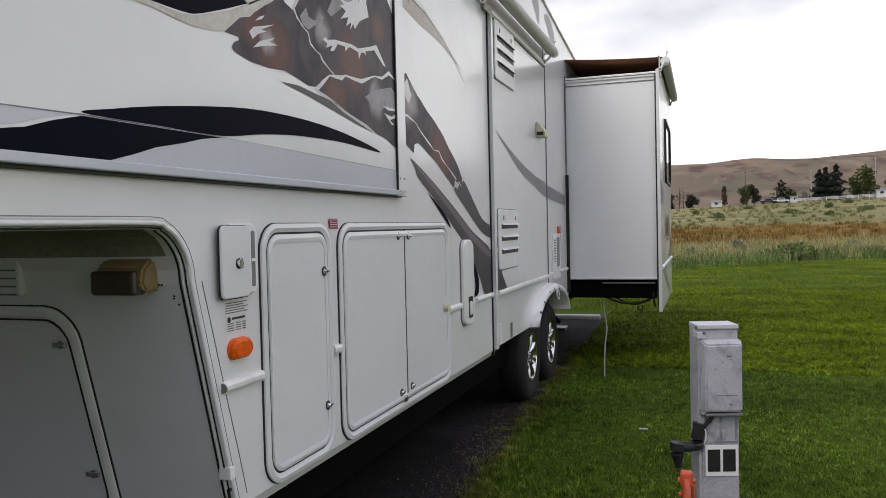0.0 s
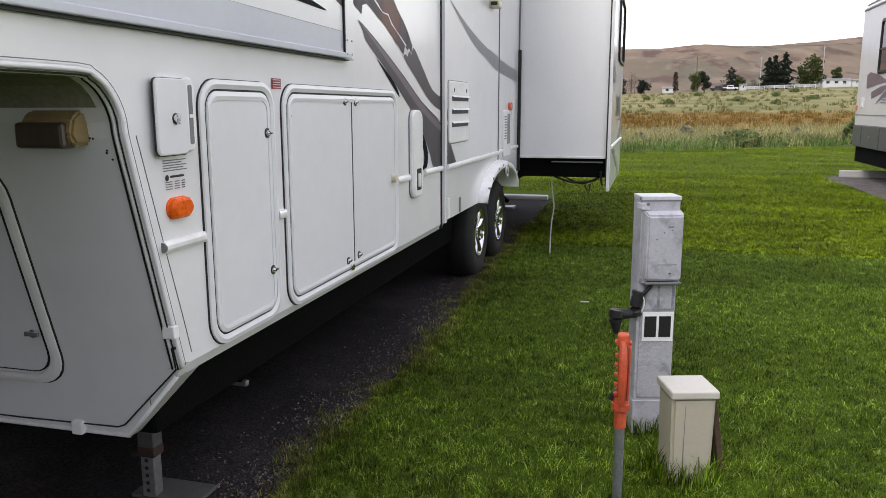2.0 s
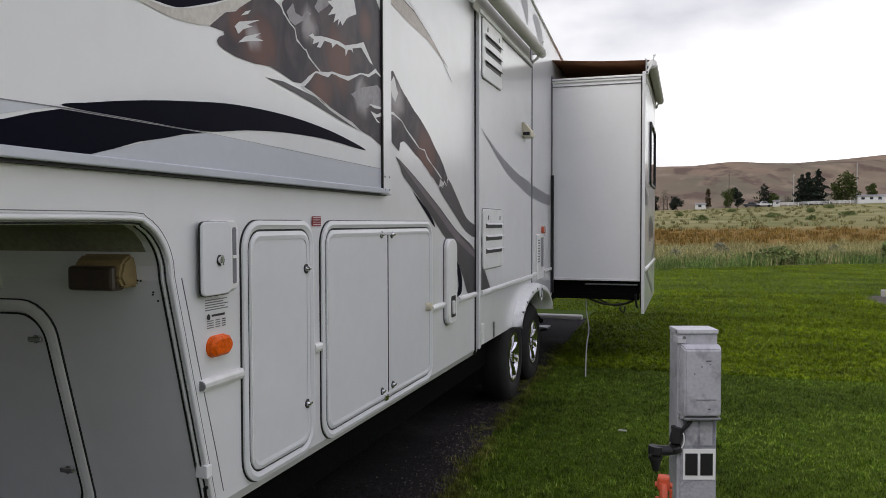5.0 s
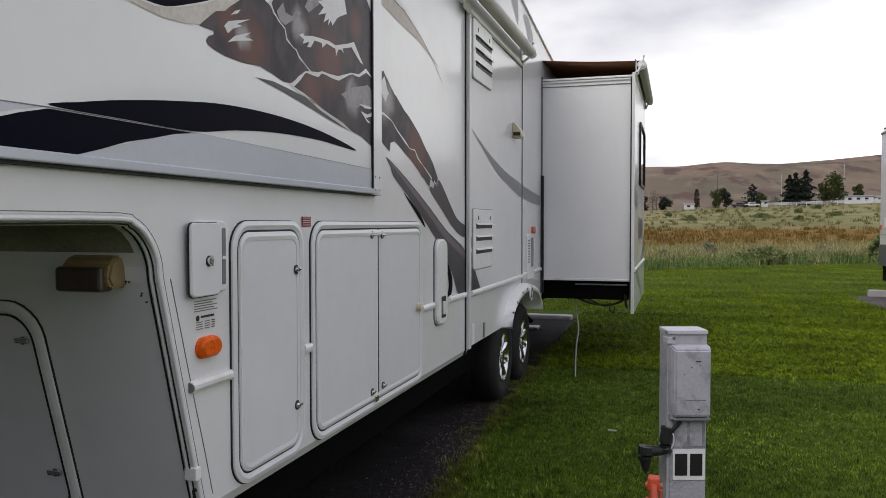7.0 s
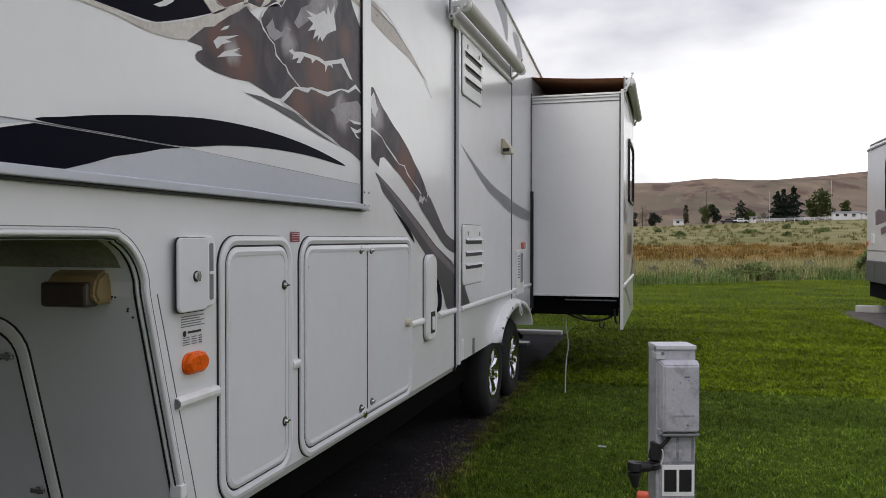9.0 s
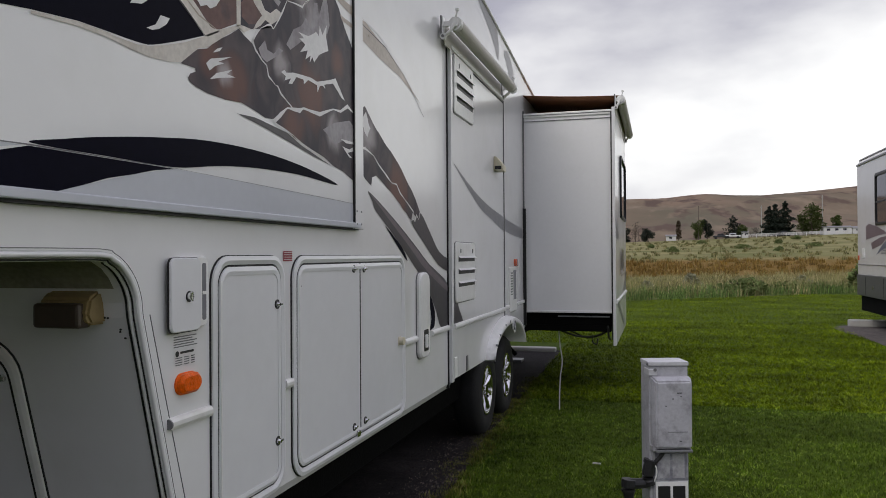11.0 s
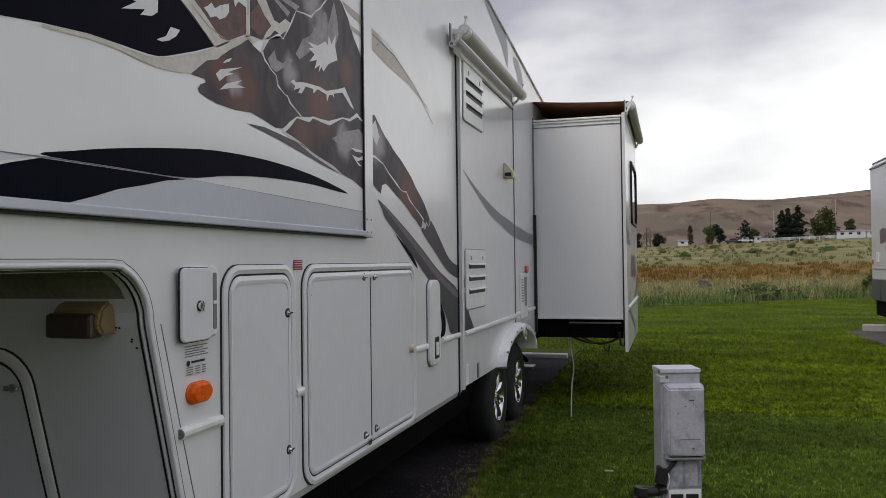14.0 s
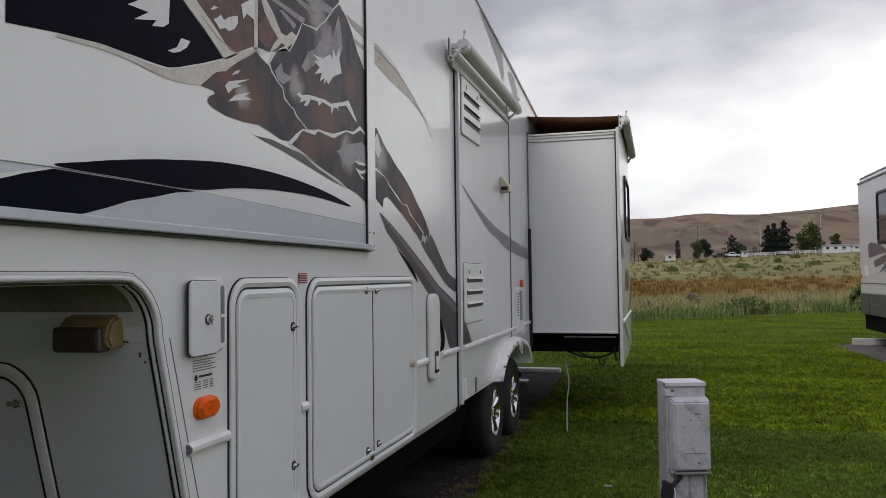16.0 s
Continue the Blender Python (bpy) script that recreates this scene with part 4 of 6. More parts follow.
for patch in (
    [(3.032, 2.438), (3.123, 2.445), (3.167, 2.467), (3.196, 2.484), (3.224, 2.473), (3.231, 2.518), (3.260, 2.488), (3.303, 2.544), (3.296, 2.488), (3.319, 2.435), (3.258, 2.410), (3.223, 2.393), (3.176, 2.351), (3.160, 2.368), (3.132, 2.338), (3.143, 2.371), (3.094, 2.343), (3.116, 2.385), (3.047, 2.361), (3.095, 2.403), (3.042, 2.414), (3.085, 2.426)],
    [(2.887, 2.245), (2.916, 2.260), (2.930, 2.252), (2.989, 2.266), (3.066, 2.274), (3.147, 2.281), (3.203, 2.277), (3.323, 2.310), (3.392, 2.333), (3.496, 2.255), (3.462, 2.258), (3.366, 2.304), (3.274, 2.280), (3.285, 2.263), (3.262, 2.272), (3.232, 2.266), (3.208, 2.233), (3.203, 2.262), (3.120, 2.266), (3.082, 2.241), (3.077, 2.258), (3.014, 2.254), (2.979, 2.219), (2.949, 2.215), (2.969, 2.239), (2.915, 2.219), (2.925, 2.238)],
    [(2.391, 2.158), (2.417, 2.179), (2.486, 2.199), (2.543, 2.216), (2.461, 2.180), (2.496, 2.183), (2.441, 2.161), (2.411, 2.139)],
    [(2.410, 2.112), (2.451, 2.141), (2.547, 2.174), (2.510, 2.151), (2.565, 2.152), (2.468, 2.129)],
    [(2.428, 2.201), (2.455, 2.221), (2.486, 2.233), (2.469, 2.216)],
    [(3.464, 2.044), (3.545, 2.039), (3.595, 2.057), (3.595, 2.038), (3.524, 2.021), (3.580, 2.004), (3.544, 2.003)],
    [(3.445, 2.074), (3.596, 2.080), (3.595, 2.070), (3.511, 2.063)],
):
    film("snow_patch", patch, q + 0.0016, M_SNOW, bed)
# upper scene: a dark sky, peaks behind and cream ribbons
film("dark_panel", [(1.555, 2.091), (1.554, 2.282), (2.017, 2.470), (2.177, 2.357), (2.277, 2.302), (2.385, 2.244), (2.276, 2.197), (2.164, 2.157), (2.111, 2.142), (2.061, 2.136), (1.956, 2.134), (1.841, 2.130), (1.695, 2.113)], q + 0.0000, M_BLACK, bed)
film("mountain", [(2.233, 2.380), (2.191, 2.461), (2.580, 2.673), (2.578, 2.338), (2.469, 2.286), (2.418, 2.277), (2.338, 2.328)], q + 0.0000, M_ROCKR, bed)
film("mountain", [(2.603, 2.624), (3.305, 2.925), (3.301, 2.736), (3.240, 2.690), (3.153, 2.609), (3.071, 2.550), (2.944, 2.535), (2.905, 2.481), (2.834, 2.396), (2.675, 2.346), (2.600, 2.339)], q + 0.0000, M_ROCK, bed)
film("russet_rock", [(2.605, 2.418), (2.656, 2.469), (2.722, 2.449), (2.772, 2.420), (2.729, 2.382), (2.655, 2.357), (2.608, 2.370)], q + 0.0004, M_ROCKR, bed)
film("ribbon", [(2.573, 2.670), (2.603, 2.683), (2.600, 2.337), (2.574, 2.325)], q + 0.0010, M_CREAM, bed)
film("ribbon", [(2.169, 2.359), (2.111, 2.398), (2.158, 2.424), (2.233, 2.380), (2.338, 2.328), (2.418, 2.281), (2.469, 2.279), (2.401, 2.245), (2.388, 2.245), (2.277, 2.305)], q + 0.0010, M_CREAM, bed)
film("ribbon", [(2.385, 2.243), (2.486, 2.293), (2.597, 2.340), (2.671, 2.345), (2.623, 2.320), (2.589, 2.326), (2.504, 2.275), (2.401, 2.211), (2.350, 2.194), (2.264, 2.131), (2.204, 2.117), (2.111, 2.108), (2.037, 2.110), (1.956, 2.117), (1.841, 2.116), (1.695, 2.102), (1.695, 2.110), (1.841, 2.128), (1.956, 2.131), (2.061, 2.133), (2.111, 2.139), (2.164, 2.154), (2.276, 2.194)], q + 0.0010, M_CREAM, bed)
film("ribbon", [(2.625, 2.510), (2.657, 2.529), (2.714, 2.494), (2.768, 2.443), (2.808, 2.443), (2.853, 2.474), (2.895, 2.469), (2.871, 2.436), (2.816, 2.403), (2.772, 2.407), (2.738, 2.378), (2.679, 2.343), (2.713, 2.385), (2.747, 2.416), (2.697, 2.441), (2.648, 2.478)], q + 0.0010, M_CREAM, bed)
film("light_streak", [(2.689, 2.540), (2.731, 2.555), (2.969, 2.558), (2.944, 2.533)], q + 0.0006, M_ROCKL, bed)
film("light_streak", [(2.756, 2.522), (2.782, 2.531), (2.891, 2.511), (2.872, 2.488)], q + 0.0006, M_ROCKL, bed)
film("light_streak", [(2.970, 2.634), (3.010, 2.653), (3.240, 2.681), (3.210, 2.656)], q + 0.0006, M_ROCKL, bed)
film("light_streak", [(3.105, 2.668), (3.138, 2.684), (3.252, 2.694), (3.228, 2.677)], q + 0.0006, M_ROCKL, bed)
film("light_streak", [(2.873, 2.605), (2.921, 2.626), (3.072, 2.615), (3.040, 2.595)], q + 0.0006, M_ROCKL, bed)
film("snow_patch", [(2.328, 2.350), (2.350, 2.361), (2.369, 2.378), (2.389, 2.366), (2.419, 2.386), (2.470, 2.407), (2.470, 2.381), (2.449, 2.356), (2.415, 2.338), (2.395, 2.343), (2.363, 2.329), (2.350, 2.339)], q + 0.0016, M_SNOW, bed)
film("snow_patch", [(2.491, 2.452), (2.579, 2.505), (2.578, 2.427), (2.527, 2.433), (2.505, 2.407)], q + 0.0016, M_SNOW, bed)
film("snow_patch", [(2.313, 2.376), (2.332, 2.393), (2.357, 2.395), (2.325, 2.377)], q + 0.0016, M_SNOW, bed)
film("snow_patch", [(1.934, 2.260), (2.018, 2.310), (2.111, 2.349), (2.106, 2.265), (2.081, 2.247), (2.032, 2.235), (2.051, 2.256), (1.958, 2.229), (2.018, 2.267)], q + 0.0016, M_SNOW, bed)
film("snow_patch", [(2.101, 2.187), (2.142, 2.208), (2.164, 2.241), (2.207, 2.244), (2.191, 2.222), (2.158, 2.200), (2.127, 2.188)], q + 0.0016, M_SNOW, bed)
film("ribbon_line", line([(2.169, 2.354), (2.277, 2.302), (2.388, 2.243)], 0.007), q + 0.0018, M_INK, bed)
film("ribbon_line", line([(1.958, 2.130), (2.061, 2.133), (2.111, 2.140), (2.164, 2.156), (2.276, 2.196), (2.385, 2.243)], 0.007), q + 0.0018, M_SNOW, bed)
film("ribbon_line", line([(2.265, 2.339), (2.353, 2.298), (2.462, 2.280)], 0.007), q + 0.0018, M_BROWN, bed)
film("tan_swoosh", [(3.375, 2.713), (3.605, 2.712), (3.604, 2.668), (3.547, 2.673), (3.426, 2.687)], q + 0.0004, M_BROWN, bed)
film("tan_swoosh", [(3.451, 2.633), (3.603, 2.631), (3.602, 2.609), (3.470, 2.613)], q + 0.0004, M_BROWN, bed)

# the same picture carried on over the wall
w = 0.0015
wall_film("mountain", jagged([(3.705, 2.25), (3.80, 2.29), (3.90, 2.23), (4.05, 2.16), (4.220, 2.096), (4.355, 2.034), (4.467, 1.965), (4.594, 1.893), (4.689, 1.812), (4.634, 1.772), (4.545, 1.80), (4.524, 1.754), (4.282, 1.851), (4.112, 1.909), (3.948, 1.959), (3.895, 1.946), (3.880, 1.901), (3.786, 1.933), (3.705, 1.98)], 0.005, 0.05, 3), w, M_ROCK)
wall_film("snow_patch", jagged([(3.76, 2.22), (3.81, 2.265), (3.87, 2.19), (3.83, 2.14), (3.79, 2.16)], 0.006, 0.03, 31), w + 0.00080, M_SNOW)
wall_film("ridge_line", line([(3.705, 2.075), (3.80, 2.08), (3.919, 2.057), (3.985, 2.021), (4.112, 1.972), (4.178, 1.944), (4.265, 1.943), (4.318, 1.902), (4.40, 1.87), (4.466, 1.846), (4.565, 1.805), (4.544, 1.765), (4.592, 1.751), (4.617, 1.791), (4.667, 1.764), (4.693, 1.812)], 0.014), w + 0.00080, M_SNOW)
wall_film("mountain", [(3.705, 2.44), (3.76, 2.32), (3.705, 2.27)], w, M_ROCK)
film("tan_swoosh", [(3.703, 2.743), (3.810, 2.722), (3.947, 2.692), (4.122, 2.661), (4.414, 2.587), (4.747, 2.480), (4.361, 2.559), (4.030, 2.583), (3.846, 2.607), (3.700, 2.623)], w, M_BROWN, trailer)
wall_film("swoosh_line", line([(3.705, 2.695), (4.1, 2.66), (4.41, 2.577), (4.78, 2.407)], 0.007), w + 0.00060, M_GREY)
wall_film("swoosh_line", line([(3.705, 2.72), (4.0, 2.70), (4.3, 2.63), (4.6, 2.51)], 0.006), w + 0.00060, M_SNOW)
wall_film("grey_swoosh", spline([(3.831, 1.871), (3.954, 1.839), (4.211, 1.752), (4.543, 1.628), (4.884, 1.491), (5.345, 1.333), (5.345, 1.075), (5.130, 1.075), (5.032, 1.175), (4.837, 1.350), (4.643, 1.449), (4.426, 1.558), (4.143, 1.691), (3.938, 1.778), (3.894, 1.824)], 3), w, M_GREY)
wall_film("swoosh_sheen", spline([(3.865, 1.860), (4.211, 1.743), (4.543, 1.616), (4.884, 1.478), (5.345, 1.325), (5.345, 1.288), (4.838, 1.445), (4.503, 1.590), (4.177, 1.727)], 3), w + 0.00060, M_GREYP)
wall_film("dark_sliver", spline([(4.104, 1.699), (4.352, 1.595), (4.445, 1.521), (4.388, 1.540), (4.127, 1.679)], 3), w, M_BLACK)
wall_film("dark_swoosh", spline([(4.524, 1.740), (4.605, 1.764), (4.710, 1.805), (4.887, 1.703), (5.101, 1.574), (5.345, 1.512), (5.345, 1.44), (5.075, 1.489), (4.751, 1.632)], 3), w + 0.00040, M_GREY)
wall_film("dark_swoosh", spline([(4.745, 1.36), (4.815, 1.354), (4.928, 1.271), (4.998, 1.177), (4.987, 1.095), (4.925, 1.077), (4.879, 1.077), (4.917, 1.142), (4.881, 1.227), (4.80, 1.30)], 3), w, M_BLACK)
wall_film("roof_graphic", spline([(6.15, 3.68), (6.6, 3.68), (7.05, 3.60), (7.1, 3.33), (6.8, 3.48)], 3), w, M_GREYL)
wall_film("roof_graphic", spline([(7.35, 3.48), (7.6, 3.52), (7.85, 3.38), (7.75, 3.2), (7.55, 3.36)], 3), w, M_GREYL)
part("roof_moulding", tube([(0.004, 5.0, 3.735), (0.004, 6.0, 3.735), (0.004, 8.0, 3.535), (0.004, 11.7, 3.165)], 0.012, n=2), M_TRIM, trailer)

# ---- kitchen slide, closed, its face standing just proud of the wall ----
SX = 0.045
arch_side = [(7.115 - 0.73 * math.cos(a), 0.69 + 0.235 * math.sin(a) ** 0.8) for a in [math.pi / 2 * k / 10 for k in range(11)]]
kit = part("kitchen_slide", plate([(7.13, 0.925), (7.13, 2.985), (5.27, 2.985), (5.27, 0.69)] + arch_side[:-1], 0.001, SX, 0.005), M_WHITE, trailer, "white closed slide-out with louvred vents")
kit.location = (-0.018, 0.085, 0)
part("slide_seal", box(0.001, 0.026, 5.254, 5.271, 0.64, 3.0), M_SEAL, kit)
part("slide_edge", box(SX - 0.03, SX + 0.005, 5.268, 5.315, 0.675, 2.995, 0.004), M_WHITE, kit)
part("slide_top_trim", box(0.001, SX + 0.012, 5.27, 7.14, 2.972, 3.002, 0.005), M_TRIM, kit)
part("slide_top_seal", box(0.001, SX + 0.004, 5.28, 7.13, 2.952, 2.962), M_SEAL, kit)
part("skirt_patch", box(SX - 0.01, SX + 0.008, 5.32, 5.39, 0.70, 0.84, 0.003), M_TRIM, kit)
part("rear_seal", box(0.0, 0.052, 7.128, 7.145, 0.95, 2.985), M_INKG, kit)
belt(5.325, 7.12, SX, kit)
film("grey_swoosh", [(5.317, 1.36), (5.38, 1.27), (5.46, 1.18), (5.58, 1.076), (5.317, 1.076)], SX + 0.0015, M_GREY, kit)
film("dark_swoosh", [(5.317, 1.47), (5.35, 1.42), (5.375, 1.33), (5.317, 1.39)], SX + 0.0015, M_GREY, kit)
film("grey_swoosh", spline([(5.317, 2.20), (5.70, 2.105), (6.15, 2.015), (6.60, 1.95), (7.125, 1.895), (7.125, 1.775), (6.60, 1.855), (6.15, 1.93), (5.70, 2.065)], 3), SX + 0.0015, M_GREYL, kit)
film("grey_swoosh", [(7.24, 1.905), (7.5, 1.89), (7.9, 1.86), (8.36, 1.83), (8.36, 1.725), (7.9, 1.745), (7.5, 1.77), (7.24, 1.79)], w, M_GREYL, trailer)


def louvre(z0, z1, slots, y0=5.32, y1=5.95):
    body = part("louvre_panel", plate(rrect(y0, y1, z0, z1, 0.03, 4), SX - 0.002, SX + 0.012, 0.005), M_TRIM, kit, "white louvred appliance vent")
    part("louvre_edge", plate(rrect(y0 - 0.006, y1 + 0.006, z0 - 0.006, z1 + 0.006, 0.032, 4), SX - 0.002, SX + 0.003), M_INKG, body)
    for z in slots:
        part("louvre_slot", box(SX + 0.010, SX + 0.0135, y0 + 0.07, y1 - 0.03, z - 0.018, z + 0.018), M_INK, body)
        b = bmesh.new()
        pr = [(0.012, z + 0.022), (0.030, z + 0.008), (0.012, z + 0.016)]
        a = [b.verts.new((SX + u, y0 + 0.06, k)) for u, k in pr]
        c = [b.verts.new((SX + u, y1 - 0.02, k)) for u, k in pr]
        for k in range(3):
            b.faces.new((a[k], a[(k + 1) % 3], c[(k + 1) % 3], c[k]))
        b.faces.new(a)
        b.faces.new(c[::-1])
        part("louvre_blade", b, M_TRIM, body)
    for y in (y0 + 0.13, y1 - 0.1):
        part("louvre_catch", box(SX + 0.011, SX + 0.016, y - 0.006, y + 0.006, z1 - 0.075, z1 - 0.045), M_INKG, body)


louvre(1.217, 1.642, (1.345, 1.436, 1.524), 5.35, 5.935)
louvre(2.548, 2.962, (2.66, 2.75, 2.84), 5.34, 5.91)


def vent_hood():
    b = bmesh.new()
    y0, y1, z0, z1 = 6.69, 6.86, 2.285, 2.41
    pr = [(0.0, z1), (0.02, z1), (0.08, z0 + 0.045), (0.08, z0), (0.0, z0)]
    a = [b.verts.new((SX + u, y0, z)) for u, z in pr]
    c = [b.verts.new((SX + u, y1, z)) for u, z in pr]
    for k in range(5):
        b.faces.new((a[k], a[(k + 1) % 5], c[(k + 1) % 5], c[k]))
    b.faces.new(a)
    b.faces.new(c[::-1])
    bmesh.ops.bevel(b, geom=b.edges[:], offset=0.005, segments=2, affect="EDGES")
    hood = part("exhaust_hood", b, M_CREAMPL, kit, "small yellowed exhaust hood")
    part("hood_opening", box(SX + 0.012, SX + 0.07, y0 - 0.002, y0 + 0.002, z0 + 0.01, z0 + 0.04), M_INK, hood)


vent_hood()


def awning_roller(y0, y1, x, z, r, parent, wall_x):
    tubes = cyl(r, (x, y0 + 0.05, z), (x, y1 - 0.05, z), seg=20)
    roll = part("awning_roller", tubes, M_ROLLER, parent, "rolled beige slide awning", smooth=False)
    for y in (y0, y1):
        b = cyl(r * 0.95, (x, y - 0.005, z), (x, y + 0.05, z), seg=18)
        cyl(r * 0.6, (x, y - 0.02, z), (x, y, z), b, seg=14)
        box(wall_x - 0.004, x, y - 0.008, y + 0.012, z - 0.018, z + 0.018, 0.004, b)
        box(wall_x - 0.004, wall_x + 0.012, y - 0.02, y + 0.03, z - 0.07, z + 0.05, 0.004, b)
        tube([(wall_x + 0.008, y - 0.012, z - 0.085), (x - 0.03, y - 0.016, z - 0.055), (x, y - 0.016, z)], 0.013, b, n=3)
        cyl(0.020, (wall_x + 0.012, y - 0.028, z - 0.085), (wall_x + 0.012, y - 0.002, z - 0.085), b, seg=12)
        tube([(x, y - 0.012, z + 0.02), (x + 0.014, y - 0.016, z + 0.055), (x + 0.02, y - 0.018, z + 0.085)], 0.006, b, n=3)
        box(x + 0.008, x + 0.032, y - 0.026, y - 0.010, z + 0.075, z + 0.092, 0.003, b)
        br = part("roller_bracket", b, M_TRIM, roll, "white bracket with end cap")
        part("bracket_bolt", cyl(0.010, (wall_x + 0.012, y - 0.034, z - 0.085), (wall_x + 0.012, y - 0.026, z - 0.085), seg=10), M_INKG, br)
        part("wall_gasket", box(wall_x - 0.006, wall_x + 0.004, y - 0.026, y + 0.036, z - 0.078, z + 0.055, 0.003), M_INKG, br)
    part("fabric_tail", box(wall_x - 0.004, wall_x + 0.004, y0 + 0.06, y1 - 0.06, z - 0.12, z + 0.02), M_ROLLER, roll)
    return roll


awning_roller(5.07, 7.10, 0.135, 3.085, 0.047, kit, SX)

# small fittings behind the kitchen slide
mk = part("marker_light", plate(rrect(7.86, 7.96, 1.44, 1.51, 0.02, 4), -0.002, 0.03, 0.008), M_REDLENS, trailer, "orange-red side marker light")
sv = part("furnace_vent", plate(rrect(7.57, 7.95, 0.995, 1.435, 0.02, 4), -0.002, 0.014, 0.005), M_TRIM, trailer, "white furnace vent with slots")
for k in range(9):
    part("vent_slot", box(0.012, 0.0155, 7.61, 7.71, 1.16 + 0.026 * k, 1.172 + 0.026 * k), M_INKG, sv)
part("vent_grille", box(0.012, 0.017, 7.76, 7.90, 1.11, 1.40, 0.002), M_GREYL, sv)
sk = box(SX + 0.002, SX + 0.006, 5.66, 5.71, 0.70, 0.81)
part("skirt_label", sk, M_INKG, kit)


# ---- fender and wheels ----
def build_fender():
    b = bmesh.new()
    outer, inner = [], []
    for k in range(25):
        a = math.pi * k / 24
        c, s = math.cos(a), math.sin(a)
        n = 1.9
        den = (abs(c) ** n + abs(s) ** n) ** (-1 / n)
        outer.append((7.20 - 0.80 * c * den, 0.69 + 0.305 * s * den))
        inner.append((7.20 - 0.735 * c * den, 0.675 + 0.245 * s * den))
    rows = [(0.0, outer, 0), (0.055, outer, 0.01), (0.10, outer, 0.035), (0.105, inner, -0.02), (0.095, inner, 0.0), (-0.10, inner, 0.0)]
    loops = []
    for x, o, sh in rows:
        loop = []
        for y, z in o:
            dy, dz = (7.20 - y), (0.7 - z)
            loop.append(b.verts.new((x, y + dy * sh / 0.5, z + dz * sh / 0.5)))
        loops.append(loop)
    for u, v in zip(loops, loops[1:]):
        for k in range(len(u) - 1):
            b.faces.new((u[k], u[k + 1], v[k + 1], v[k]))
    fen = part("fender", b, M_TRIM, trailer, "white moulded double fender skirt", smooth=True)
    for y, z in ((6.52, 0.80), (6.66, 0.87), (6.9, 0.935), (7.1, 0.95)):
        part("fender_screw", cyl(0.01, (0.09, y, z), (0.107, y, z), seg=10), M_STEEL, fen)
    em = cyl(0.07, (0.098, 7.28, 0.90), (0.112, 7.28, 0.90), seg=20)
    part("fender_boss", em, M_TRIM, fen)
    part("fender_boss_ring", ring([(7.28 + 0.05 * math.cos(t / 3), 0.90 + 0.05 * math.sin(t / 3)) for t in range(19)], [(7.28 + 0.038 * math.cos(t / 3), 0.90 + 0.038 * math.sin(t / 3)) for t in range(19)], 0.11, 0.118), M_STEEL, fen)


build_fender()


def build_wheel(y):
    R, zc, x1 = 0.385, 0.372, -0.045
    prof = [(0.205, x1 - 0.02), (0.225, x1 - 0.004), (0.29, x1 + 0.006), (0.345, x1 - 0.004), (0.372, x1 - 0.03), (R, x1 - 0.055), (R, x1 - 0.19), (0.37, x1 - 0.215), (0.30, x1 - 0.235), (0.205, x1 - 0.215)]
    b = bmesh.new()
    n = 40
    loops = []
    for k in range(n):
        a = 2 * math.pi * k / n
        loops.append([b.verts.new((x, y + r * math.sin(a), zc + r * math.cos(a))) for r, x in prof])
    for k in range(n):
        u, v = loops[k], loops[(k + 1) % n]
        for j in range(len(prof) - 1):
            b.faces.new((u[j], v[j], v[j + 1], u[j + 1]))
    wheel = part("wheel", b, M_RUBBER, trailer, "black tyre on chrome spoked rim", smooth=True)
    rb = bmesh.new()
    rp = [(0.214, x1 - 0.005), (0.200, x1 - 0.002), (0.188, x1 - 0.012), (0.185, x1 - 0.10), (0.0, x1 - 0.11)]
    loops = [[rb.verts.new((x, y + r * math.sin(2 * math.pi * k / n), zc + r * math.cos(2 * math.pi * k / n))) for r, x in rp[:-1]] for k in range(n)]
    for k in range(n):
        u, v = loops[k], loops[(k + 1) % n]
        for j in range(len(rp) - 2):
            rb.faces.new((u[j], v[j], v[j + 1], u[j + 1]))
    part("rim", rb, M_CHROME, wheel, "chrome rim", smooth=True)
    part("brake_drum", cyl(0.184, (x1 - 0.11, y, zc), (x1 - 0.10, y, zc), seg=24), M_UNDER, wheel)
    for k in range(8):
        a = 2 * math.pi * k / 8 + 0.3
        s = bmesh.new()
        dirv, tan = Vector((0, math.sin(a), math.cos(a))), Vector((0, math.cos(a), -math.sin(a)))
        c0 = Vector((0, y, zc))
        pts = []
        for r, wd, xx in ((0.045, 0.019, x1 - 0.035), (0.12, 0.022, x1 - 0.012), (0.192, 0.034, x1 - 0.008)):
            pts.append([s.verts.new(c0 + dirv * r + tan * wd * sg + Vector((xx + dx, 0, 0))) for sg, dx in ((-1, -0.02), (-0.55, 0), (0.55, 0), (1, -0.02))])
        for u, v in zip(pts, pts[1:]):
            for j in range(3):
                s.faces.new((u[j], u[j + 1], v[j + 1], v[j]))
        part("spoke", s, M_CHROME, wheel)
    hub = cyl(0.058, (x1 - 0.10, y, zc), (x1 - 0.01, y, zc), seg=18, r2=0.048)
    part("hub_cap", hub, M_CHROME, wheel)


build_wheel(6.82)
build_wheel(7.70)


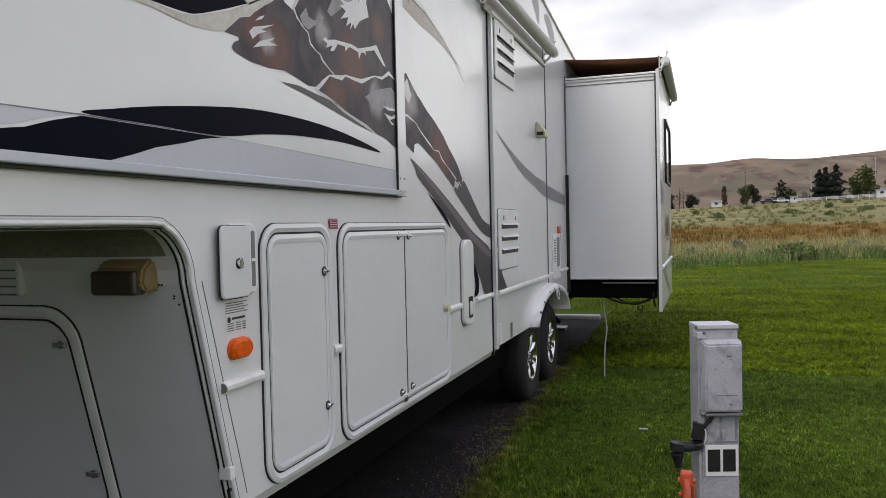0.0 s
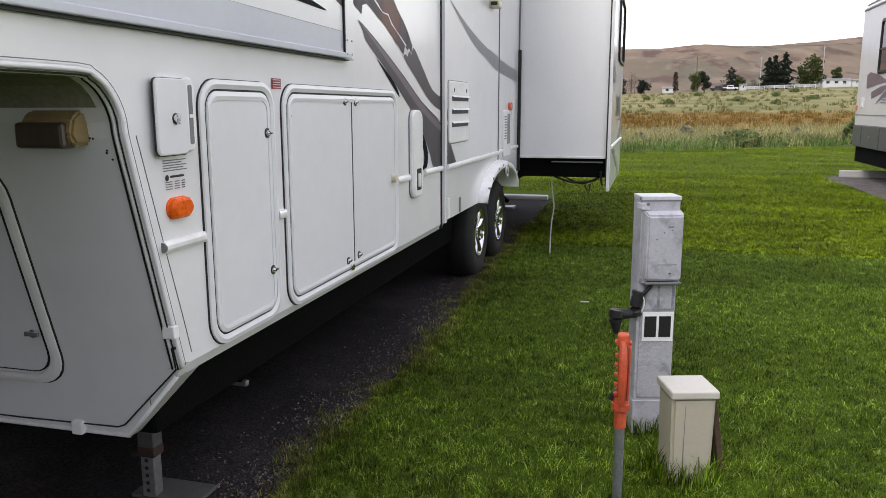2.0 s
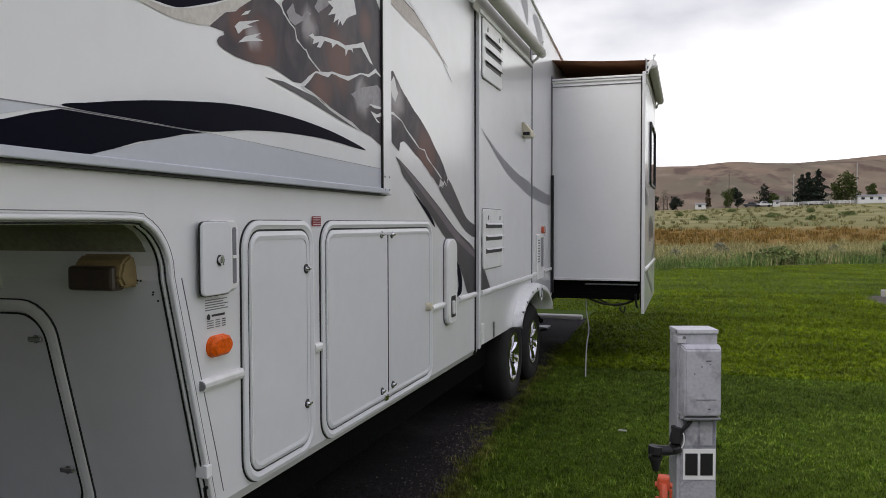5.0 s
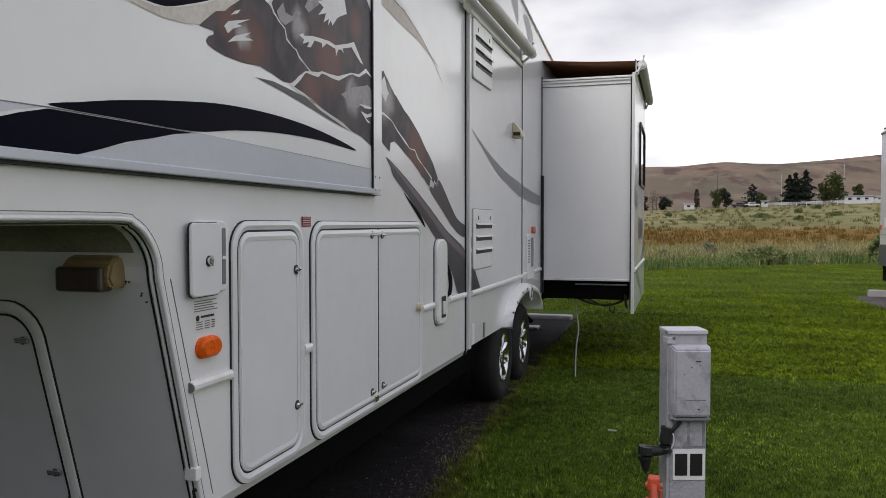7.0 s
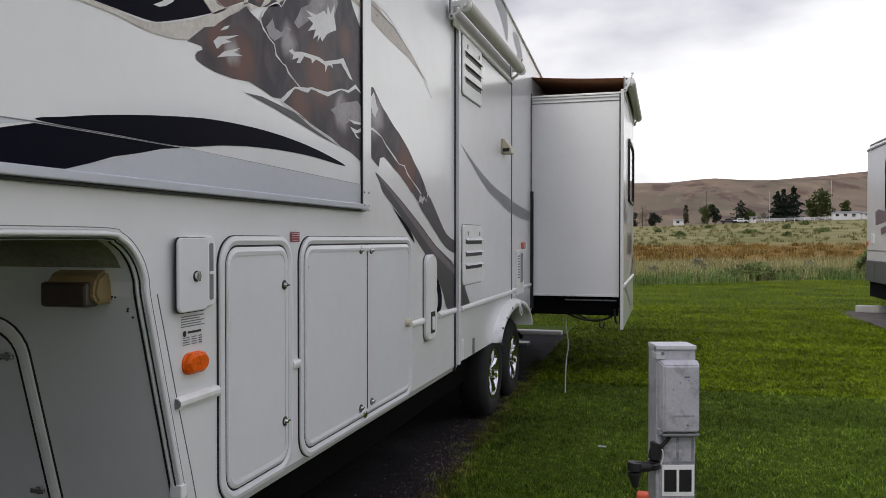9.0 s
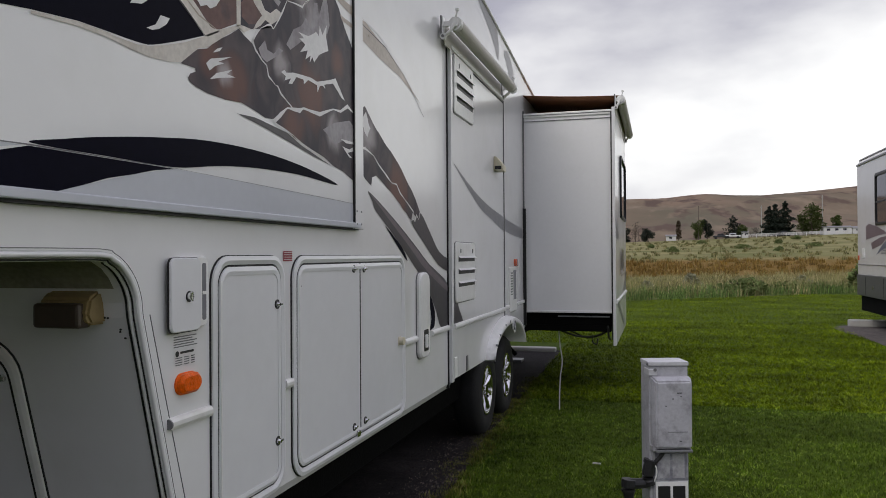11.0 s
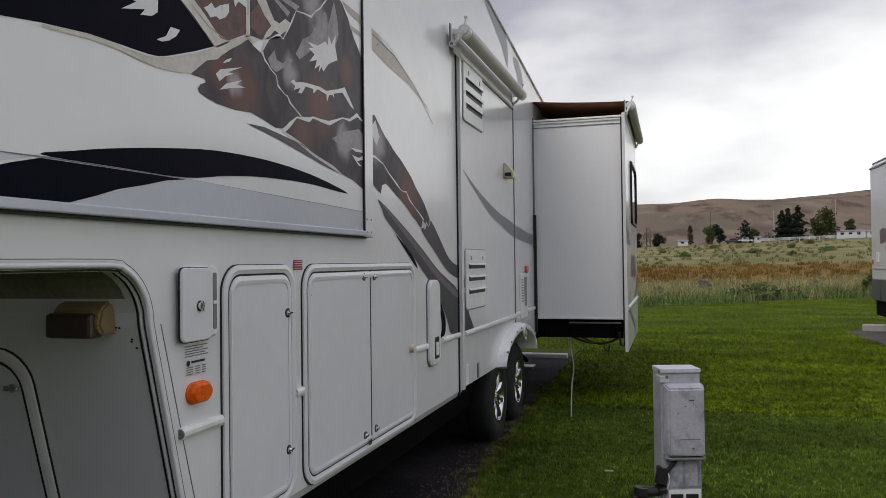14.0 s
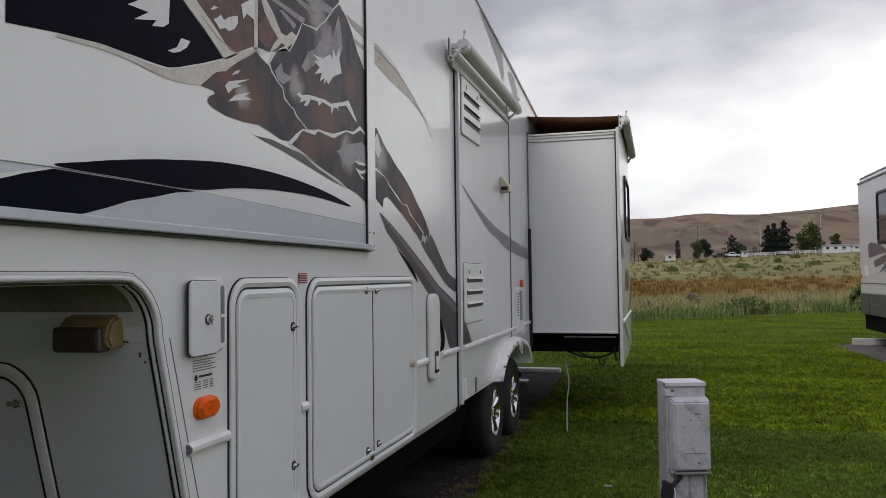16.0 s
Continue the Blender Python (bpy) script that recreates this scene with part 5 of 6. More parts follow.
# ---- living-room slide, run out ----
LX = 0.945
liv = part("living_slide", box(-0.05, LX, 8.44, 10.92, 0.95, 3.045, 0.006), M_SIDE, trailer, "white extended slide-out room")
part("outer_skin", box(LX - 0.004, LX + 0.028, 8.40, 10.96, 0.60, 3.09, 0.005), M_WHITE, liv)
part("skin_seal", box(LX - 0.018, LX - 0.002, 8.412, 8.44, 0.66, 3.05), M_SEAL, liv)
part("wall_seal", box(-0.002, 0.03, 8.405, 8.44, 0.80, 2.05), M_SEAL, liv)
part("wall_seal_upper", box(-0.002, 0.014, 8.425, 8.44, 2.05, 3.10), M_INKG, liv)
part("roof_trim", box(0.0, LX, 8.425, 10.94, 3.022, 3.072, 0.006), M_TRIM, liv)
part("roof_trim_lower", box(0.0, LX - 0.02, 8.432, 8.44, 2.982, 2.989), M_INKG, liv)
part("roof_edge_line", box(0.0, LX, 8.42, 8.426, 3.045, 3.051), M_INKG, liv)
part("floor_trim", box(0.0, LX, 8.43, 10.9, 0.935, 0.958, 0.004), M_TRIM, liv)
part("slide_floor", box(-0.1, LX - 0.02, 8.5, 10.88, 0.80, 0.935, 0.006), M_UNDER, liv)
part("floor_beam", box(-0.1, LX - 0.03, 8.50, 8.60, 0.735, 0.80, 0.005), M_UNDER, liv)
part("slide_arm", box(0.36, 0.9, 8.47, 8.5, 0.888, 0.902, 0.003), M_STEEL, liv)
belt(8.46, 10.9, LX + 0.028, liv)
film("grey_swoosh", [(8.41, 1.98), (8.41, 1.74), (8.85, 1.72), (9.1, 1.75)], LX + 0.031, M_GREYL, liv)
film("grey_swoosh", [(9.9, 1.1), (10.5, 1.2), (10.9, 1.4), (10.9, 1.15), (10.3, 1.09)], LX + 0.031, M_GREYL, liv)
film("grey_swoosh", [(8.6, 1.03), (8.85, 1.03), (10.5, 0.66), (10.3, 0.66)], LX + 0.031, M_GREYL, liv)
for k in range(6):
    film("emblem_shape", [(9.25 + 0.2 * k, 1.36), (9.37 + 0.2 * k, 1.36), (9.40 + 0.2 * k, 1.62 - 0.03 * (k % 3)), (9.29 + 0.2 * k, 1.64 - 0.05 * (k % 2))], LX + 0.031, M_GREYL, liv)
film("emblem_line", line([(9.2, 1.31), (10.5, 1.33)], 0.02), LX + 0.031, M_GREYL, liv)
win = part("window", ring(rrect(9.35, 10.72, 1.95, 2.74, 0.10, 5), rrect(9.41, 10.66, 2.01, 2.68, 0.07, 5), LX + 0.026, LX + 0.05), M_BLACKPL, liv, "dark framed slide window")
part("pane", plate(rrect(9.39, 10.68, 1.99, 2.70, 0.07, 5), LX + 0.02, LX + 0.034), M_GLASS, win)
awning_roller(8.45, 10.92, LX + 0.09, 3.17, 0.048, liv, LX + 0.028)


def build_topper():
    b = bmesh.new()
    nx, ny = 14, 10
    grid = []
    for i in range(nx + 1):
        u = i / nx
        row = []
        for j in range(ny + 1):
            v = j / ny
            row.append(b.verts.new((0.0 + u * (LX + 0.08), 8.47 + v * 2.42, 3.275 - 0.065 * u - 0.022 * math.sin(math.pi * u) + 0.012 * math.sin(7 * v + 3 * u))))
        grid.append(row)
    for i in range(nx):
        for j in range(ny):
            b.faces.new((grid[i][j], grid[i + 1][j], grid[i + 1][j + 1], grid[i][j + 1]))
    r = bmesh.ops.extrude_face_region(b, geom=b.faces[:])
    bmesh.ops.translate(b, vec=(0, 0, 0.006), verts=[g for g in r["geom"] if isinstance(g, bmesh.types.BMVert)])
    part("topper_fabric", b, M_FABRIC, liv, "brown slide topper fabric", smooth=True)


build_topper()
cab = tube([(0.28, 8.55, 0.80), (0.40, 8.56, 0.73), (0.58, 8.57, 0.675), (0.78, 8.57, 0.69), (0.93, 8.58, 0.78)], 0.012)
tube([(0.33, 8.60, 0.80), (0.5, 8.61, 0.72), (0.66, 8.60, 0.66), (0.80, 8.62, 0.70), (0.9, 8.62, 0.80)], 0.009, cab)
part("cable_loop", cab, M_BLACKPL, liv, "black hanging cable loop")
part("cable_hook", tube([(0.72, 8.55, 0.70), (0.72, 8.55, 0.62), (0.76, 8.55, 0.60), (0.77, 8.55, 0.66)], 0.008), M_BLACKPL, liv)
part("cable_hook", tube([(0.88, 8.50, 0.80), (0.89, 8.50, 0.68), (0.91, 8.50, 0.66)], 0.012), M_BLACKPL, liv)


# ---- landing leg, stabiliser ----
M_RUSTY = mat("rusty_steel", (0.035, 0.018, 0.012), 0.85, var=0.5, scale=40, fine=200, bump=0.2)
M_LEG = mat("dull_grey_steel", (0.075, 0.073, 0.07), 0.7, 0.2, var=0.3, scale=14, fine=120)
leg = part("landing_leg", box(-0.412, -0.345, 2.58, 2.64, 0.20, 0.60, 0.006), M_LEG, trailer, "grey steel landing leg with pin holes")
part("inner_leg", box(-0.408, -0.352, 2.586, 2.634, 0.02, 0.22, 0.004), M_STEEL, leg)
for k in range(5):
    part("pin_hole", cyl(0.008, (-0.382, 2.587, 0.05 + 0.03 * k), (-0.382, 2.5845, 0.05 + 0.03 * k), seg=10), M_INK, leg)
part("foot_plate", box(-0.46, -0.18, 2.586, 2.73, 0.013, 0.028, 0.003), M_LEG, leg)
part("rust_collar", box(-0.414, -0.343, 2.578, 2.642, 0.185, 0.225, 0.004), M_RUSTY, leg, "rusty collar")
part("leg_pin", cyl(0.007, (-0.455, 2.60, 0.178), (-0.41, 2.60, 0.185), seg=10), M_RUSTY, leg)
jack = part("stabiliser_jack", tube([(-0.9, 10.9, 0.5), (-0.6, 11.2, 0.12)], 0.03, n=1), M_UNDER, trailer)
part("jack_foot", box(-0.75, -0.5, 11.1, 11.35, 0.013, 0.05, 0.005), M_STEEL, jack)
# small steel frame item hung under the body, no lamp
part("hanger_bar", box(-0.32, -0.24, 3.08, 3.11, 0.29, 0.315, 0.006), M_STEEL, trailer)
part("hanger", box(-0.30, -0.26, 3.08, 3.11, 0.31, 0.40), M_UNDER, trailer)

cord = part("power_cord", tube([(0.352, 8.6, 0.78), (0.365, 8.56, 0.60), (0.40, 8.48, 0.42), (0.392, 8.38, 0.27), (0.402, 8.22, 0.12), (0.43, 7.98, 0.025), (0.44, 7.9, 0.018)], 0.0065), M_CORD, liv, "pale grey hanging cord")


# ---- kerb stops ----
def kerb(x0, x1, y, z1, label):
    return tagged(part("kerb_stop", box(x0, x1, y, y + 0.16, 0.0, z1, 0.02), M_CONC), label, "kerb stop")


kerb(-2.1, -0.18, 12.4, 0.08, "weathered grey concrete kerb stop behind trailer")
kerb(5.24, 8.0, 18.0, 0.15, "pale concrete kerb stop beside the motorhome")


# ---- power pedestal ----
def build_pedestal():
    ped = thing("power_pedestal", "worn grey steel power pedestal standing in the lawn", "power pedestal", at=(1.415, 3.79, 0))
    ped.rotation_euler = (0, 0, radians(17))
    part("post", box(-0.085, 0.085, -0.06, 0.06, -0.05, 1.066, 0.004), M_PAINT, ped)
    part("face_plate", box(-0.072, 0.078, -0.0665, -0.058, 0.17, 0.71, 0.002), M_WORN, ped, "scuffed grey face plate")
    part("base_plate", box(-0.088, 0.088, -0.068, 0.06, -0.05, 0.155, 0.003), M_PAINT, ped)
    cap = part("cap", box(-0.087, 0.087, -0.068, 0.062, 1.066, 1.084, 0.003), M_PAINTL, ped)
    part("hinge_bolt", cyl(0.007, (-0.092, -0.055, 1.074), (-0.088, -0.055, 1.074)), M_INKG, cap)
    part("cap_skirt", box(-0.088, -0.05, -0.068, 0.0, 1.025, 1.053, 0.003), M_PAINTL, cap)
    part("hinge_bolt", cyl(0.007, (-0.06, -0.073, 1.05), (-0.06, -0.068, 1.05)), M_INKG, cap)
    b = bmesh.new()
    lo = [(-0.080, 0.715), (0.090, 0.715), (0.090, 1.022), (-0.080, 1.022)]
    hi = [(-0.066, 0.722), (0.084, 0.722), (0.084, 1.004), (-0.066, 1.004)]
    a = [b.verts.new((x, -0.055, z)) for x, z in lo]
    m = [b.verts.new((x, -0.085, z)) for x, z in lo]
    c = [b.verts.new((x, -0.112, z)) for x, z in hi]
    for u, v in ((a, m), (m, c)):
        for k in range(4):
            b.faces.new((u[k], u[(k + 1) % 4], v[(k + 1) % 4], v[k]))
    b.faces.new(c)
    b.faces.new(a[::-1])
    bmesh.ops.bevel(b, geom=b.edges[:], offset=0.006, segments=2, affect="EDGES")
    door = part("cover_door", b, M_PAINT, ped, "pressed grey hinged cover")
    part("cover_rim", box(-0.083, -0.06, -0.096, -0.058, 0.705, 0.73, 0.003), M_PAINT, door)
    part("door_lip", box(-0.07, 0.088, -0.11, -0.06, 0.702, 0.714, 0.003), M_STEEL, door)
    part("embossed_bar", box(-0.02, 0.065, -0.1135, -0.111, 0.79, 0.793), M_INKG, door)
    for x, z, wd in ((0.02, 0.955, 0.022), (0.0, 0.93, 0.006), (0.035, 0.94, 0.005), (-0.03, 0.90, 0.005), (0.03, 0.75, 0.01)):
        part("paint_chip", box(x, x + wd, -0.1132, -0.111, z, z + 0.004), M_INK, door)
    part("old_sticker", box(-0.062, 0.078, -0.0685, -0.066, 0.575, 0.70), M_STICKER, ped, "faded grey number sticker")
    for x in (-0.052, 0.012):
        part("faded_bar", box(x, x + 0.052, -0.070, -0.068, 0.585, 0.688), M_WORN, ped)
    sign = part("number_sign", box(-0.060, 0.078, -0.0705, -0.066, 0.436, 0.568), M_SIGNW, ped, "white sign with black number bars")
    for x in (-0.052, 0.013):
        part("number_bar", box(x, x + 0.053, -0.0725, -0.070, 0.455, 0.550), M_INK, sign)
    plug = tube([(-0.078, -0.06, 0.655), (-0.088, -0.06, 0.62), (-0.092, -0.06, 0.585), (-0.088, -0.058, 0.555)], 0.027, seg=14, n=3)
    tube([(-0.088, -0.055, 0.565), (-0.125, -0.06, 0.56), (-0.165, -0.065, 0.562), (-0.185, -0.067, 0.56)], 0.022, plug, n=3, seg=14)
    tube([(-0.178, -0.067, 0.582), (-0.18, -0.067, 0.56), (-0.18, -0.067, 0.53)], 0.030, plug, n=3, seg=14)
    cyl(0.029, (-0.18, -0.067, 0.535), (-0.176, -0.067, 0.475), plug, seg=14, r2=0.013)
    cyl(0.029, (-0.083, -0.06, 0.648), (-0.080, -0.06, 0.662), plug, seg=14)
    part("power_plug", plug, M_BLACKPL, ped, "black elbow power plug")
    part("strap", tube([(-0.03, -0.09, 0.708), (-0.045, -0.085, 0.68), (-0.075, -0.075, 0.645)], 0.009, n=4), M_BLACKPL, ped)
    part("tie_wire", tube([(-0.09, -0.06, 0.655), (-0.065, -0.08, 0.64), (-0.06, -0.078, 0.60), (-0.075, -0.07, 0.56)], 0.003, n=4), M_TRIM, ped)


build_pedestal()


def build_hydrant():
    x, y = 1.316, 2.99
    hy = thing("water_hydrant", "orange cast-iron yard hydrant on a galvanised pipe", "hydrant", at=(x, y, -0.045))
    hy.scale = (0.85, 0.85, 1.0)
    part("pipe", cyl(0.021, (0, 0, -0.05), (0, 0, 0.40), seg=18), M_STEEL, hy)
    b = cyl(0.026, (0, 0, 0.37), (0, 0, 0.45), seg=16)
    cyl(0.040, (0, 0, 0.44), (0, 0, 0.462), b, seg=8)
    cyl(0.034, (0, 0, 0.46), (0, 0, 0.52), b, seg=16, r2=0.022)
    cyl(0.017, (0, 0, 0.50), (0, 0, 0.69), b, seg=14)
    box(-0.024, 0.024, -0.026, 0.022, 0.672, 0.722, 0.008, b)
    cyl(0.010, (-0.034, -0.006, 0.69), (0.034, -0.006, 0.69), b, seg=10)
    part("hydrant_head", b, M_ORANGE, hy)
    lever = bmesh.new()
    path = smooth_path([(0.0, -0.030, 0.700), (0.003, -0.052, 0.65), (0.005, -0.060, 0.58), (0.003, -0.055, 0.51), (0.0, -0.040, 0.465)], 5)
    rows = [[lever.verts.new((p.x + u * (0.011 + 0.006 * math.sin(3.1 * k / len(path))), p.y + d, p.z)) for u, d in ((-1, 0.012), (-1, -0.004), (-0.4, -0.010), (0.4, -0.010), (1, -0.004), (1, 0.012))] for k, p in enumerate(path)]
    for u, v in zip(rows, rows[1:]):
        for k in range(6):
            lever.faces.new((u[k], u[(k + 1) % 6], v[(k + 1) % 6], v[k]))
    lever.faces.new(rows[0])
    lever.faces.new(rows[-1][::-1])
    part("pump_handle", lever, M_ORANGE, hy, "orange lever handle folded down")
    for k in range(5):
        part("handle_lug", box(-0.031, -0.016, -0.045, -0.025, 0.50 + 0.036 * k, 0.512 + 0.036 * k, 0.003), M_ORANGE, hy)
    part("link_rod", cyl(0.006, (0.026, -0.02, 0.48), (0.028, -0.02, 0.68), seg=8), M_ORANGE, hy)
    part("spout", tube([(-0.02, 0, 0.50), (-0.036, -0.01, 0.495), (-0.042, -0.015, 0.475)], 0.010, n=4), M_BLACKPL, hy, "dark hose spout")


build_hydrant()


def build_utility_box():
    ub = thing("utility_box", "beige plastic utility box with pale lid in grass", "utility box", at=(1.562, 3.34, 0))
    ub.rotation_euler = (0, 0, radians(17))
    b = bmesh.new()
    bot = [(-0.078, -0.080), (0.080, -0.080), (0.080, 0.080), (-0.078, 0.080)]
    top = [(-0.086, -0.086), (0.086, -0.086), (0.086, 0.086), (-0.086, 0.086)]
    a = [b.verts.new((x, y, -0.04)) for x, y in bot]
    c = [b.verts.new((x, y, 0.36)) for x, y in top]
    for k in range(4):
        b.faces.new((a[k], a[(k + 1) % 4], c[(k + 1) % 4], c[k]))
    b.faces.new(a[::-1])
    b.faces.new(c)
    bmesh.ops.bevel(b, geom=[e for e in b.edges], offset=0.012, segments=3, affect="EDGES")
    part("box_body", b, M_BEIGE, ub)
    part("lid", box(-0.094, 0.094, -0.096, 0.096, 0.356, 0.388, 0.007, seg=3), M_BEIGELID, ub, "pale cream lid")
    part("body_seam", box(-0.035, -0.033, -0.0855, -0.08, 0.02, 0.34), M_INKG, ub)
    brd = tagged(part("marker_board", box(-0.012, 0.012, -0.07, 0.07, -0.02, 0.36, 0.003), M_WOOD), "dark weathered board leaning behind utility box", "board")
    brd.matrix_world = pose(1.695, 3.44, 0, 0, -9, 17)


build_utility_box()


scrap = bmesh.new()
box(0.92, 0.98, 5.95, 5.975, 0.022, 0.030, 0.003, scrap)
tagged(part("paper_scrap", scrap, M_CORD), "small pale paper scrap lying on grass", "litter")


# ---- the neighbouring motorhome ----
def build_motorhome():
    mh = thing("motorhome", "white motorhome with plum swooshes and dark skirt", "motorhome")
    X, y0, y1 = 5.50, 10.2, 18.4
    b = bmesh.new()
    prof = [(X, 1.10), (X, 3.40), (X + 0.05, 3.52), (X + 0.16, 3.60), (X + 2.3, 3.60), (X + 2.42, 3.52), (X + 2.46, 3.40), (X + 2.46, 1.10)]
    rows = [[b.verts.new((x, y, z)) for x, z in prof] for y in (y0, y1 - 0.05, y1)]
    for v, (x, z) in zip(rows[2], prof):
        v.co.x = X + 1.23 + (x - X - 1.23) * 0.98
        v.co.z = z - 0.03 * (z > 3)
    for u, v in zip(rows, rows[1:]):
        for k in range(len(prof)):
            j = (k + 1) % len(prof)
            b.faces.new((u[k], u[j], v[j], v[k]))
    b.faces.new(rows[0])
    b.faces.new(rows[-1][::-1])
    part("body", b, M_WHITE, mh)
    part("skirt", box(X - 0.012, X + 2.47, y0, y1 - 0.01, 0.66, 1.095, 0.01), M_DGREY, mh, "dark grey lower skirt")
    part("lower_valance", box(X + 0.05, X + 2.4, y0 + 0.1, y1 - 0.1, 0.34, 0.655, 0.01), M_UNDER, mh)
    part("roof_rail", box(X - 0.02, X + 0.01, y0, y1 - 0.05, 3.39, 3.43, 0.006), M_GREYL, mh)
    part("roof_rail", box(X + 0.03, X + 0.06, y0, y1 - 0.08, 3.50, 3.53, 0.006), M_GREYL, mh)
    part("belt_line", box(X - 0.008, X + 0.004, y0, y1 - 0.02, 1.30, 1.315), M_GREYL, mh)
    for a, c in ((16.93, 15.95), (13.6, 12.0)):
        wn = part("window", ring(rrect(c, a, 2.08, 3.10, 0.08, 4), rrect(c + 0.06, a - 0.06, 2.14, 3.04, 0.05, 4), 0, 0.03), M_BLACKPL, mh)
        wn.matrix_basis = Matrix.Translation((X + 0.002, 0, 0)) @ Matrix.Diagonal((-1, 1, 1, 1))
        pn = part("pane", box(X - 0.008, X - 0.002, c + 0.05, a - 0.05, 2.13, 3.05), M_GLASS, mh)
        pn2 = part("pane_mullion", box(X - 0.02, X - 0.004, c + 0.05, a - 0.05, 2.52, 2.555), M_BLACKPL, mh)
    sw = [
        ([(17.68, 2.09), (17.44, 2.14), (16.92, 2.08), (16.38, 1.97), (16.14, 1.91), (16.77, 1.89), (17.65, 1.82)], M_PURPLE),
        ([(17.28, 1.75), (16.60, 1.85), (16.09, 1.87), (16.54, 1.71), (17.22, 1.62)], M_PURPLE),
        ([(16.93, 1.51), (16.53, 1.69), (16.07, 1.83), (15.68, 1.90), (15.05, 1.95), (15.01, 1.85), (15.70, 1.78), (16.29, 1.65)], M_BLUEG),
        ([(16.12, 1.94), (15.94, 2.04), (15.74, 2.14), (15.47, 2.04), (15.22, 1.97), (15.75, 1.91)], M_PURPLE),
        ([(15.86, 1.74), (15.50, 1.79), (15.01, 1.83), (14.95, 1.68), (15.80, 1.69)], M_PURPLE),
        ([(16.37, 1.66), (14.94, 1.66), (14.93, 1.63), (16.39, 1.63)], M_GREYL),
        ([(16.46, 1.61), (14.92, 1.60), (14.91, 1.57), (16.49, 1.58)], M_GREYL),
        ([(16.55, 1.56), (14.90, 1.54), (14.89, 1.52), (16.62, 1.53)], M_GREYL),
    ]
    for pts, mt in sw:
        film("swoosh", pts, X - 0.004, mt, mh)
    for y in (17.7, 16.4, 14.6):
        part("hatch_seam", box(X - 0.016, X - 0.011, y - 0.004, y + 0.004, 0.68, 1.06), M_INK, mh)
    for y in (17.1, 15.6):
        part("hatch_latch", box(X - 0.025, X - 0.011, y - 0.03, y + 0.03, 0.82, 0.90, 0.004), M_CHROME, mh)
    part("tail_marker", box(X - 0.02, X + 0.0, 18.22, 18.30, 1.40, 1.50, 0.004), M_REDLENS, mh)
    part("outlet_cover", box(X - 0.02, X + 0.0, 17.8, 17.95, 1.45, 1.65, 0.006), M_TRIM, mh)
    for y in (11.6, 13.9):
        for x in (X + 0.12, X + 2.1):
            w_ = cyl(0.42, (x, y, 0.432), (x + 0.24, y, 0.432), seg=28)
            whl = part("wheel", w_, M_RUBBER, mh)
            part("rim", cyl(0.25, (x - 0.01, y, 0.432), (x + 0.02, y, 0.432), seg=20), M_STEEL, whl)


build_motorhome()


# ---- far things: trees, poles, houses ----
def crown(n, shape, size, seed, material, parent, name="crown"):
    """A crown of many small leaf clumps; shape(rnd) gives a clump's place."""
    rnd = random.Random(seed)
    verts, faces = [], []
    for _ in range(n):
        c = shape(rnd)
        s = size * rnd.uniform(0.5, 1.3)
        for _k in range(3):
            a = Vector((rnd.gauss(0, 1), rnd.gauss(0, 1), rnd.gauss(0, 0.7))).normalized() * s
            d = Vector((rnd.gauss(0, 1), rnd.gauss(0, 1), rnd.gauss(0, 0.7))).normalized() * s * 0.7
            i = len(verts)
            verts += [c - a, c + d, c + a, c - d]
            faces.append((i, i + 1, i + 2, i + 3))
    me = bpy.data.meshes.new(name)
    me.from_pydata([tuple(v) for v in verts], [], faces)
    me.materials.append(material)
    ob = new(name, me)
    ob.parent = parent
    return ob


def trunk_mesh(h, r, seed, limbs=6):
    rnd = random.Random(seed)
    b = cyl(r, (0, 0, -0.6), (0, 0, h), seg=8, r2=r * 0.25)
    for k in range(limbs):
        z = h * rnd.uniform(0.3, 0.85)
        a = rnd.uniform(0, 6.28)
        d = h * rnd.uniform(0.15, 0.3)
        cyl(r * 0.35, (0, 0, z), (d * math.cos(a), d * math.sin(a), z + d * 0.8), b, seg=5, r2=r * 0.1)
    return b


def far_x(x):
    return 4.45 + 0.944 * x


